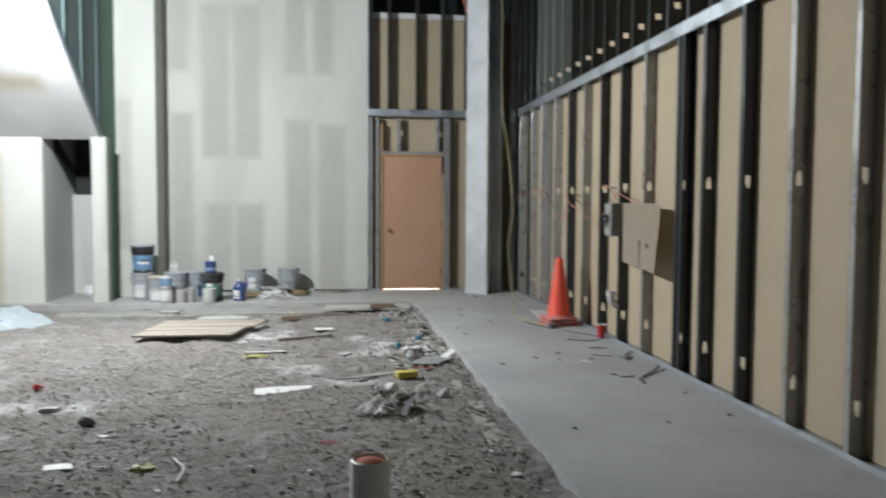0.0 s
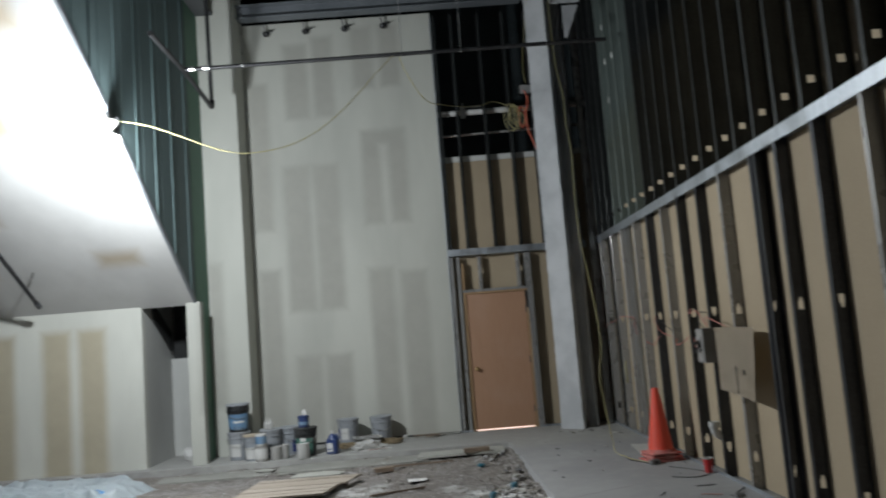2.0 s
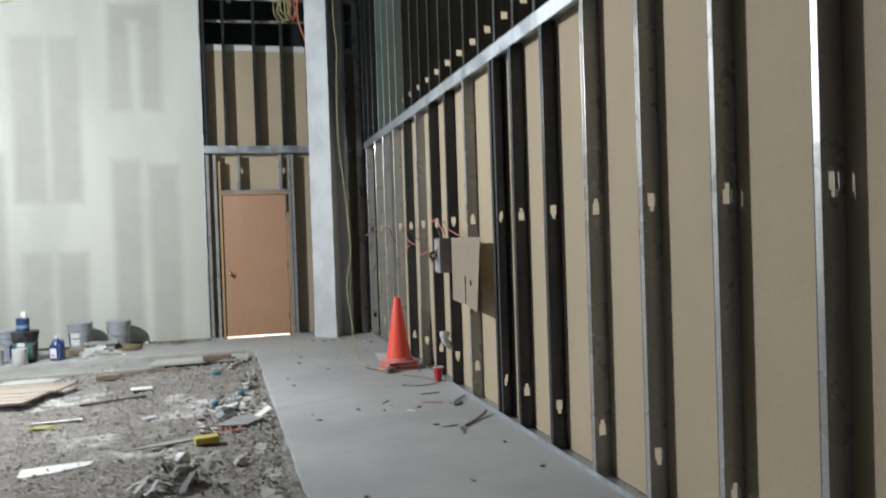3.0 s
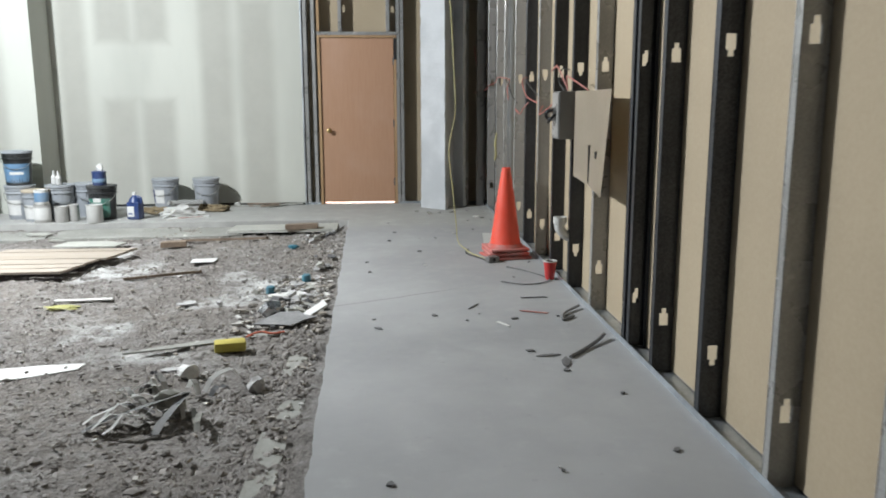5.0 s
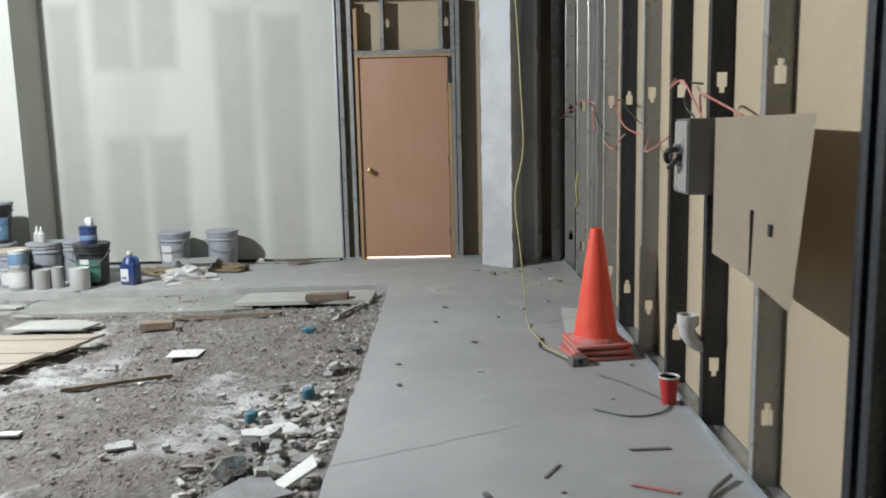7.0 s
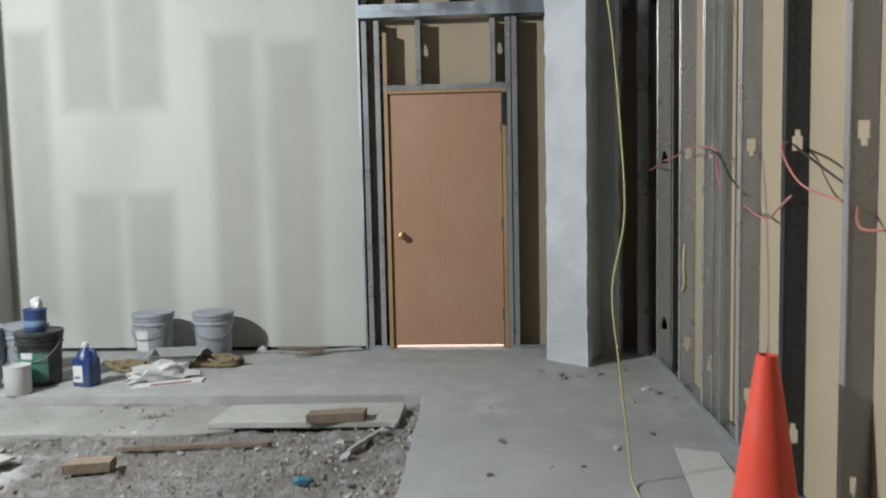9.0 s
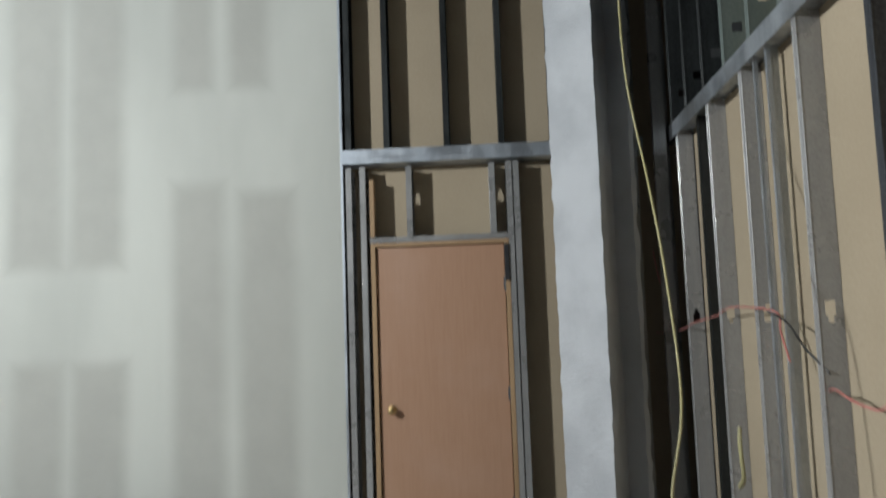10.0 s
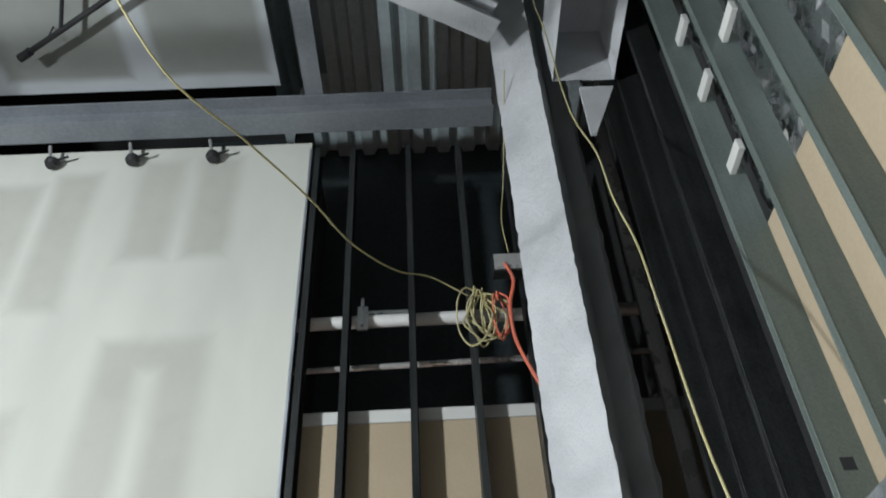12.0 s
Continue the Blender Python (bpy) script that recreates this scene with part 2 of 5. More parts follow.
def stones():
    n = Nodes("loose_stone", 0.9)
    r = n.add("ShaderNodeNewGeometry").outputs["Random Per Island"]
    c = n.mix(r, (0.13, 0.116, 0.106), (0.28, 0.26, 0.242))
    c = n.mix(n.ramp(n.noise(40, 4), 0.35, 0.7, 0, 0.4), c, (0.27, 0.255, 0.24))
    n.colour(c)
    n.bump(n.noise(150, 3), 0.4, 0.004)
    return n.mat


M_STONE = stones()


def litter_mix():
    n = Nodes("mixed_litter", 0.85)
    r = n.add("ShaderNodeNewGeometry").outputs["Random Per Island"]
    c = n.mix(n.ramp(r, 0.0, 0.5), (0.1, 0.09, 0.08), (0.33, 0.3, 0.26))
    c = n.mix(n.ramp(r, 0.55, 1.0), c, (0.6, 0.59, 0.57))
    n.colour(n.mix(n.ramp(n.noise(30, 4), 0.4, 0.7, 0, 0.4), c, (0.25, 0.23, 0.21)))
    return n.mat


M_LITTER = litter_mix()


def simple(name, colour, rough=0.5, metal=0.0, dirt=0.25):
    """Moulded or painted stuff with a little dirt and unevenness."""
    colour = toned(colour)
    n = Nodes(name, rough, metal)
    d = n.noise(16, 5, 0.65)
    c = n.mix(n.ramp(d, 0.45, 0.8, 0, dirt), colour, tuple(x * 0.55 + 0.06 for x in colour))
    c = n.mix(n.ramp(n.noise(4, 3), 0.4, 0.7, 0, dirt * 0.5), c, (0.4, 0.4, 0.39))
    n.colour(c)
    n.rough(n.ramp(d, 0.3, 0.7, rough - 0.05, min(1, rough + 0.15)))
    n.bump(d, 0.05, 0.003)
    return n.mat


M_ORANGE = simple("orange_cone_plastic", (0.85, 0.085, 0.045), 0.45, dirt=0.12)
M_CONEBASE = simple("dusty_orange_rubber", (0.62, 0.1, 0.07), 0.75, dirt=0.85)
M_GREYPAIL = simple("grey_pail_plastic", (0.36, 0.385, 0.415), 0.45, dirt=0.4)
M_BLACKPAIL = simple("black_pail_plastic", (0.02, 0.022, 0.024), 0.4)
M_BLUE = simple("deep_blue_plastic", (0.017, 0.045, 0.165), 0.35)
M_BLUELABEL = simple("blue_label", (0.14, 0.27, 0.43), 0.5, dirt=0.5)
M_NAVYLABEL = simple("navy_label", (0.03, 0.05, 0.2), 0.5)
M_GREENLABEL = simple("green_label", (0.05, 0.2, 0.15), 0.5, dirt=0.5)
M_WHITE = simple("white_paper_label", (0.72, 0.72, 0.70), 0.6)
M_WHITEPLASTIC = simple("dusty_white_plastic", (0.6, 0.6, 0.58), 0.45)
M_PVC = simple("white_pvc", (0.95, 0.95, 0.93), 0.4, dirt=0.15)
M_WRAPPER = simple("dull_yellow_film", (0.36, 0.35, 0.1), 0.5, dirt=0.5)
M_PAINTCAN = simple("tin_can", (0.54, 0.53, 0.51), 0.45, 0.3, 0.4)
M_RED = simple("red_plastic", (0.55, 0.02, 0.02), 0.35, dirt=0.1)
M_YELLOW = simple("yellow_sponge", (0.5, 0.42, 0.09), 0.9)
M_TEAL = simple("teal_plastic", (0.03, 0.17, 0.24), 0.5)
M_YCORD = simple("yellow_cord", (0.47, 0.425, 0.2), 0.55, dirt=0.3)
M_OCORD = simple("orange_red_cord", (0.72, 0.16, 0.09), 0.5, dirt=0.15)
M_PINK = simple("pink_wire", (0.55, 0.19, 0.16), 0.5, dirt=0.3)
M_BLACKWIRE = simple("black_wire", (0.02, 0.02, 0.02), 0.5)
M_PLY = plain("weathered_plywood", (0.32, 0.27, 0.215), (0.42, 0.37, 0.315), 0.85, 0, 1.5, 20, 0.2, stretch=(0.4, 4, 4))
M_BROKEN = plain("broken_plaster", (0.34, 0.335, 0.33), (0.55, 0.545, 0.54), 0.9, 0, 6, 50, 0.4)
M_GREYFLAP = plain("grey_rubber_sheet", (0.1, 0.1, 0.105), (0.2, 0.2, 0.205), 0.6, 0, 8, 60, 0.3)
M_FLAP = plain("worn_grey_rubber", (0.2, 0.2, 0.205), (0.32, 0.318, 0.315), 0.7, 0, 8, 60, 0.4)
M_PLANK = plain("pale_concrete_board", (0.36, 0.36, 0.32), (0.5, 0.5, 0.46), 0.85, 0, 2, 40, 0.2)
M_BROWNSCRAP = plain("brown_scrap_wood", (0.17, 0.125, 0.09), (0.3, 0.23, 0.17), 0.85, 0, 5, 40, 0.3)
M_SHEET = simple("crumpled_poly_sheet", (0.74, 0.82, 0.86), 0.4, dirt=0.2)
M_SHEETBLUE = simple("blue_printed_poly", (0.05, 0.3, 0.66), 0.35)
M_GREYBOX = simple("grey_enamel_box", (0.2, 0.2, 0.2), 0.4, 0.5, 0.4)
M_RUST = plain("rust_red_rubber", (0.3, 0.07, 0.03), (0.42, 0.12, 0.06), 0.8, 0, 8, 60, 0.3)
M_FOIL = galvanised("crinkled_foil", (0.55, 0.56, 0.57), (0.75, 0.76, 0.77), 0.2, 1.0)
M_DECK = galvanised("corrugated_deck_steel", (0.36, 0.43, 0.44), (0.5, 0.57, 0.58), 0.4, 0.15)
M_CEIL = drywall("ceiling_drywall", [(-2.05, -1.02, 9.0, 12.75), (-0.78, 0.1, 9.0, 12.75), (-3.04, -2.3, 9.0, 12.75)], (0.5, 0.53, 0.55), (0.27, 0.285, 0.265), axes=(0, 1), soft=0.05)


def emitter(name, colour, strength):
    m = bpy.data.materials.new(name)
    m.use_nodes = True
    b = m.node_tree.nodes["Principled BSDF"]
    b.inputs["Base Color"].default_value = (0.9, 0.9, 0.9, 1)
    b.inputs["Emission Color"].default_value, b.inputs["Emission Strength"].default_value = (*colour, 1), strength
    return m


M_LIT = emitter("lit_lamp_glass", (0.97, 1.0, 1.0), 12)
# ground outside glows in place of sunlight falling on it
M_DAYLIGHT = emitter("daylight_ground", (1.0, 0.66, 0.55), 2.2)
# ---- mesh helpers ----
def link(name, bm, material, parent=None, label="", smooth=False):
    mesh = bpy.data.meshes.new(name)
    bm.to_mesh(mesh)
    bm.free()
    mesh.materials.append(material)
    if smooth:
        mesh.polygons.foreach_set("use_smooth", [True] * len(mesh.polygons))
        mesh.set_sharp_from_angle(angle=radians(35))
    ob = new(name, mesh)
    ob.parent = parent
    return tagged(ob, label) if label else ob


def part(name, bm, material, parent, label="", smooth=False):
    """One mesh object under a thing or a part."""
    return link(name, bm, material, parent, label, smooth)


def thing(name, at=(0, 0, 0), label="", category="", group="", turn=0.0, kind=""):
    """An Empty at the base of a thing that has parts."""
    ob = new(name)
    ob.empty_display_size = 0.05
    ob.matrix_basis = pose(*at, 0, 0, turn)
    return tagged(ob, label, category, group, kind)


def box(x0, x1, y0, y1, z0, z1, bevel=0.0, bm=None):
    bm = bm or bmesh.new()
    made = bmesh.ops.create_cube(bm, size=1)["verts"]
    for v in made:
        v.co = Vector(((x0 + x1) / 2 + v.co.x * (x1 - x0), (y0 + y1) / 2 + v.co.y * (y1 - y0), (z0 + z1) / 2 + v.co.z * (z1 - z0)))
    if bevel:
        edges = list({e for v in made for e in v.link_edges})
        bmesh.ops.bevel(bm, geom=edges, offset=bevel, segments=2, affect="EDGES", profile=0.5)
    return bm


def lathe(profile, n=24, bm=None, m=None):
    """A turned shape from (radius, height) pairs."""
    bm = bm or bmesh.new()
    rings = []
    for r, z in profile:
        ring = []
        for i in range(n):
            a = 2 * math.pi * i / n
            co = Vector((r * math.cos(a), r * math.sin(a), z))
            ring.append(bm.verts.new(m @ co if m else co))
        rings.append(ring)
    for a, b in zip(rings, rings[1:]):
        for i in range(n):
            bm.faces.new((a[i], a[(i + 1) % n], b[(i + 1) % n], b[i]))
    if profile[0][0] > 1e-4:
        bm.faces.new(rings[0][::-1])
    if profile[-1][0] > 1e-4:
        bm.faces.new(rings[-1])
    return bm


def smooth_line(points, steps=6):
    """A Catmull-Rom line through the points."""
    p = [Vector(q) for q in points]
    p = [p[0] * 2 - p[1], *p, p[-1] * 2 - p[-2]]
    out = []
    for a, b, c, d in zip(p, p[1:], p[2:], p[3:]):
        for i in range(steps):
            t = i / steps
            out.append(0.5 * (2 * b + (c - a) * t + (2 * a - 5 * b + 4 * c - d) * t * t + (3 * b - a - 3 * c + d) * t ** 3))
    return out + [p[-2]]


def tube(points, r, n=8, bm=None, soft=True, steps=6):
    """A round cord or pipe along points."""
    bm = bm or bmesh.new()
    line = smooth_line(points, steps) if soft else [Vector(q) for q in points]
    side = None
    rings = []
    for i, q in enumerate(line):
        d = (line[min(i + 1, len(line) - 1)] - line[max(i - 1, 0)]).normalized()
        if side is None:
            side = d.orthogonal().normalized()
        side = (side - d * side.dot(d)).normalized()
        up = d.cross(side)
        rings.append([bm.verts.new(q + r * (math.cos(2 * math.pi * k / n) * side + math.sin(2 * math.pi * k / n) * up)) for k in range(n)])
    for a, b in zip(rings, rings[1:]):
        for k in range(n):
            bm.faces.new((a[k], a[(k + 1) % n], b[(k + 1) % n], b[k]))
    bm.faces.new(rings[0][::-1])
    bm.faces.new(rings[-1])
    return bm


def shard(outline, thick, sag=0.0, bm=None, seed=0):
    """A thin flat piece from its outline (x, y), a little warped."""
    bm = bm or bmesh.new()
    rnd = random.Random(seed)
    top = [bm.verts.new((x, y, thick + sag * rnd.random())) for x, y in outline]
    low = [bm.verts.new((v.co.x, v.co.y, v.co.z - thick)) for v in top]
    bm.faces.new(top)
    bm.faces.new(low[::-1])
    k = len(top)
    for i in range(k):
        bm.faces.new((low[i], low[(i + 1) % k], top[(i + 1) % k], top[i]))
    bmesh.ops.recalc_face_normals(bm, faces=bm.faces)
    return bm


def slabs(boxes, bm=None):
    bm = bm or bmesh.new()
    for b in boxes:
        box(*b, bm=bm)
    return bm


def structure(name, bm, material, label, category, smooth=False):
    return tagged(link(name, bm, material, None, "", smooth), label, category, kind="structure")


# ---- ground and slab ----
EAST, NORTH = 2.74, 12.9
SLAB_X, SLAB_Y = 1.18, 11.5


def jag(t, s):
    return 0.014 * noise.noise((t * 2.3, s, 0)) + 0.016 * noise.noise((t * 9, s, 3))


def concrete_floor():
    """The walkway along the studs and the strip along the back wall, one slab with ragged edges towards the dirt."""
    bm = bmesh.new()
    edge = [(SLAB_X + jag(y, 1.0) - 0.017 * (y - 5), y) for y in np.arange(-5, SLAB_Y + 0.01, 0.07)]
    edge += [(x, SLAB_Y + jag(x, 5.0)) for x in np.arange(1.05, -9.5, -0.1)]
    outer = [(-9.5, 15.2), (4.2, 15.2), (4.2, -5)]
    line = edge + outer
    top = [bm.verts.new((x, y, 0)) for x, y in line]
    low = [bm.verts.new((x, y, -0.2)) for x, y in line]
    bm.faces.new(top)
    k = len(line)
    for i in range(k):
        bm.faces.new((low[i], low[(i + 1) % k], top[(i + 1) % k], top[i]))
    bmesh.ops.triangulate(bm, faces=[f for f in bm.faces if len(f.verts) > 4])
    bmesh.ops.recalc_face_normals(bm, faces=bm.faces)
    return structure("floor", bm, M_CONCRETE, "dusty grey concrete slab walkway beside bare dirt", "floor")


concrete_floor()


def ground_height(x, y):
    h = -0.085 + 0.03 * noise.noise((x * 0.7, y * 0.7, 0)) + 0.02 * noise.noise((x * 2.7, y * 2.7, 4)) + 0.016 * noise.noise((x * 9, y * 9, 8)) + 0.012 * noise.noise((x * 21, y * 21, 12)) + 0.006 * abs(noise.noise((x * 43, y * 43, 15)))
    near = max(0.0, 1 - (SLAB_X - x) / 0.35) * (0.5 + noise.noise((y * 3, 2, 0)))
    return min(h + 0.05 * near, -0.012)


def dirt():
    xs = np.concatenate([np.arange(-9.5, -3, 0.1), np.arange(-3, 1.42, 0.02)])
    ys = np.concatenate([np.arange(-5, 2.5, 0.15), np.arange(2.5, 11.6, 0.022)])
    verts = [(x, y, ground_height(x, y)) for y in ys for x in xs]
    w = len(xs)
    faces = [(j * w + i, j * w + i + 1, (j + 1) * w + i + 1, (j + 1) * w + i) for j in range(len(ys) - 1) for i in range(w - 1)]
    mesh = bpy.data.meshes.new("ground")
    mesh.from_pydata(verts, [], faces)
    mesh.polygons.foreach_set("use_smooth", [True] * len(faces))
    mesh.materials.append(M_SOIL)
    tagged(new("ground", mesh), "bare grey-brown dirt with gravel and white dust", "ground", kind="structure")


dirt()

# ---- back wall, skimmed drywall ----
wall_n = structure("wall_north", box(-3.05, 0.48, NORTH, NORTH + 0.016, 0.03, 6.566), M_NORTH, "tall drywall wall with skimmed joints and raw grey patches", "wall")
structure("wall_north_core", box(-3.05, 0.46, NORTH + 0.018, NORTH + 0.14, 0.0, 6.566), M_DARK_FILL, "dark core of the drywall wall", "wall")
structure("trim", box(0.468, 0.486, NORTH - 0.004, NORTH + 0.03, 0.0, 6.5, 0.002), M_TRACK, "thin metal corner bead on drywall edge", "trim")


# ---- steel studs ----
def stud_mesh(name, length, depth, holes, flip, square=False, flange=0.041):
    """A C-stud of that length: web with real knock-outs, two flanges and lips; the web faces -y at y = 0, the front flange lies at x = 0."""
    bm = bmesh.new()
    t, mid = 0.0022, depth / 2
    cuts = [0.0]
    for z in holes:
        if square:
            levels = [(z - 0.026, z + 0.026, 0.026)]
        elif flip:
            levels = [(z - 0.045, z - 0.02, 0.011), (z - 0.02, z + 0.04, 0.021)]
        else:
            levels = [(z - 0.04, z + 0.02, 0.021), (z + 0.02, z + 0.045, 0.011)]
        box(0, depth, 0, t, cuts[-1], levels[0][0], bm=bm)
        for a, b, w in levels:
            box(0, mid - w, 0, t, a, b, bm=bm)
            box(mid + w, depth, 0, t, a, b, bm=bm)
        cuts.append(levels[-1][1])
    box(0, depth, 0, t, cuts[-1], length, bm=bm)
    box(0, t, t, flange, 0, length, bm=bm)
    box(depth - t, depth, t, flange, 0, length, bm=bm)
    box(t, 0.012, flange - t, flange, 0, length, bm=bm)
    box(depth - 0.012, depth - t, flange - t, flange, 0, length, bm=bm)
    for y in (0.0012, flange - 0.0012):  # rolled front corners
        lathe([(0.0034, 0.0), (0.0034, length)], 10, bm=bm, m=pose(0.0014, y, 0))
    mesh = bpy.data.meshes.new(name)
    bm.to_mesh(mesh)
    bm.free()
    return mesh


def stand(name, mesh, material, parent, m):
    if not mesh.materials:
        mesh.materials.append(material)
    ob = new(name, mesh)
    ob.parent = parent
    ob.matrix_basis = m
    return ob


RAIL_Z = 2.70
# ---- right wall: lower boards on studs, a rail, taller studs above ----
wall_e = thing("wall_east", (0, 0, 0), "open steel stud wall with tan gypsum board behind", "wall", kind="structure")
LOW_D, UP_D = 0.095, 0.152
BOARD_X = EAST + LOW_D + 0.002
for y0, y1 in zip([-5, -2.2, 0.24, 2.68, 5.12, 7.56, 10.0], [-2.2, 0.24, 2.68, 5.12, 7.56, 10.0, 12.44]):
    part("board", box(BOARD_X, BOARD_X + 0.016, y0 + 0.002, y1 - 0.002, 0.01, RAIL_Z - 0.004), M_BOARD, wall_e, "tan gypsum board")
low_a = stud_mesh("stud_low", RAIL_Z - 0.004, LOW_D, (0.27, 1.5), False)
low_b = stud_mesh("stud_low_turned", RAIL_Z - 0.004, LOW_D, (0.27, 1.5), True)
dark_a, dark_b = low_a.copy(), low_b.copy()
# some lower studs are a darker steel than their neighbours
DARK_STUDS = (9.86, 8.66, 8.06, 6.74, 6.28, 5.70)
low_ys = [12.46, 11.74, 11.15, 10.46, 9.86, 9.26, 8.66, 8.06, 7.45, 6.74, 6.28, 5.70, 5.09, 4.48, 3.87, 3.27, 2.66, 2.05, 1.44, 0.83, 0.22, -0.39, -1.0, -1.61, -2.22, -2.83, -3.44, -4.05]
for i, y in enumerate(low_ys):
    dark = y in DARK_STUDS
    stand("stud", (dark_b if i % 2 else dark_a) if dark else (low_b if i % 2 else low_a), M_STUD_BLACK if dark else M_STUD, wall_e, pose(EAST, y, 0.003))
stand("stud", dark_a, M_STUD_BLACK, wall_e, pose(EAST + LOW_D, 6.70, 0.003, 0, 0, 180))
# narrow furring channel between two far studs
part("furring", slabs([(EAST + 0.01, EAST + 0.03, 10.83, 10.85, 0, RAIL_Z - 0.01), (EAST + 0.03, EAST + 0.07, 10.85, 10.853, 0, RAIL_Z - 0.01), (EAST + 0.012, EAST + 0.03, 11.0, 11.02, 0, RAIL_Z - 0.01)]), M_TRACK, wall_e, "bright narrow furring channel")
part("bottom_track", slabs([(EAST - 0.004, EAST + LOW_D + 0.001, -5, 12.8, 0.0005, 0.003), (EAST - 0.004, EAST - 0.0015, -5, 12.8, 0.003, 0.032)]), M_TRACK, wall_e, "galvanised floor track")
part("rail", slabs([(EAST - 0.012, EAST - 0.009, -5, 12.55, RAIL_Z - 0.03, RAIL_Z + 0.07), (EAST - 0.009, EAST + 0.155, -5, 12.55, RAIL_Z, RAIL_Z + 0.003), (EAST - 0.009, EAST + 0.155, -5, 12.55, RAIL_Z + 0.04, RAIL_Z + 0.043)]), M_TRACK, wall_e, "galvanised horizontal track rail")
# unlit end of the same rail, its shade given by a darker steel
part("rail_end", slabs([(EAST - 0.012, EAST - 0.009, 12.552, 12.95, RAIL_Z - 0.03, RAIL_Z + 0.07), (EAST - 0.009, EAST + 0.1, 12.552, 12.95, RAIL_Z, RAIL_Z + 0.003)]), M_STEEL_DARK, wall_e, "far end of the rail with shade in its colour")
# upper wall
UP0, TOP = RAIL_Z + 0.045, 7.3
up_mesh = stud_mesh("stud_up", TOP - UP0, UP_D, (0.23,), False, True)
up_pale = up_mesh.copy()
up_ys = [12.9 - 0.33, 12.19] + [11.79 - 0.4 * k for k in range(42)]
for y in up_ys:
    # studs within the work light's reach take the lit copy
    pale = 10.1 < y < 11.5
    stand("stud", up_pale if pale else up_mesh, M_STUD_LIT if pale else M_STUD_UP, wall_e, pose(EAST, y, UP0))
UPX = EAST + UP_D + 0.002
part("board", box(UPX, UPX + 0.016, 9.9, 11.4, UP0, 4.15), M_BOARD, wall_e, "tan gypsum board")
part("board", box(UPX, UPX + 0.016, -5, 9.896, UP0, 4.6), M_BOARD, wall_e, "tan gypsum board")


def foil(y0, y1, z0, z1, seed):
    """Crinkled foil facing, folded at two scales."""
    bm = bmesh.new()
    ny, nz = int((y1 - y0) / 0.05), int((z1 - z0) / 0.05)
    g = {}
    for i in range(ny + 1):
        for j in range(nz + 1):
            y, z = y0 + (y1 - y0) * i / ny, z0 + (z1 - z0) * j / nz
            d = 0.03 * abs(noise.noise((y * 6 + seed, z * 6, 0))) + 0.025 * abs(noise.noise((y * 15, z * 15 + seed, 4)))
            g[i, j] = bm.verts.new((UPX + 0.055 - d, y, z))
    for i in range(ny):
        for j in range(nz):
            bm.faces.new((g[i, j], g[i, j + 1], g[i + 1, j + 1], g[i + 1, j]))
    bmesh.ops.triangulate(bm, faces=bm.faces[:])
    bmesh.ops.solidify(bm, geom=bm.faces[:], thickness=-0.003)
    part("foil_insulation", bm, M_FOIL, wall_e, "crinkled foil insulation")


foil(7.0, 9.9, 4.604, 6.2, 1)
foil(9.9, 11.4, 4.154, 6.2, 5)
# white bridging clips between the pale studs
for y0, y1, z in ((11.22, 11.388, 5.55), (11.22, 11.388, 5.05), (11.22, 11.388, 4.5), (10.8, 10.988, 5.0), (11.432, 11.5, 5.3), (11.432, 11.49, 4.75)):
    part("bridging", box(EAST + 0.07, EAST + 0.1, y0, y1, z - 0.035, z + 0.035, 0.003), M_WHITEWALL, wall_e, "pale bridging channel")
# darkness behind the studs, given as a black sheet
structure("wall_east_back", box(EAST + 0.3, EAST + 0.45, -5.2, 15.2, 0, 8.6), M_DARK_FILL, "black sheet standing in for the unlit space behind the studs", "wall")
# corner between column and stud wall: dark steel framing
part("corner_stud", slabs([(2.62, 2.70, 12.62, 12.66, 0.0, 7.2), (2.50, 2.53, 12.75, 12.83, 0, 7.2), (2.71, 2.74, 12.7, 12.86, 0, 7.2)]), M_STUD, wall_e, "dark corner framing")
# unlit corner, shade kept in the steel's colour
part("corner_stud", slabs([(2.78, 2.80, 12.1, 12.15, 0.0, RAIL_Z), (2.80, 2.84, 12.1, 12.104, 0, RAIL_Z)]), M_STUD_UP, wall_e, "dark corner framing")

# ---- framed bay with the door ----
wall_f = thing("wall_door_bay", (0, 0, 0), "open steel-framed bay above and beside the back door", "wall", kind="structure")
FY, FD = NORTH + 0.01, 0.152
for x0, x1 in ((0.49, 0.70), (1.61, 2.9)):
    part("board", box(x0, x1, FY + FD + 0.003, FY + FD + 0.019, 0.001, 2.68), M_BOARD, wall_f, "tan gypsum board")
part("board", box(0.7005, 1.6095, FY + FD + 0.003, FY + FD + 0.019, 2.14, 2.68), M_BOARD, wall_f, "tan gypsum board")
part("board", box(0.49, 2.9, FY + FD + 0.003, FY + FD + 0.019, 2.684, 4.16), M_BOARD, wall_f, "tan gypsum board")
part("board_cap", box(0.49, 2.9, FY + FD - 0.002, FY + FD + 0.03, 4.164, 4.25, 0.004), M_WHITEWALL, wall_f, "ragged grey-white board edge")
bay_low = stud_mesh("bay_stud_low", 2.64, FD, (0.4, 1.45), False)
bay_up = stud_mesh("bay_stud_up", 6.53 - 2.78, FD, (), False)
bay_short = stud_mesh("bay_stud_short", 0.5, FD, (0.3,), False)


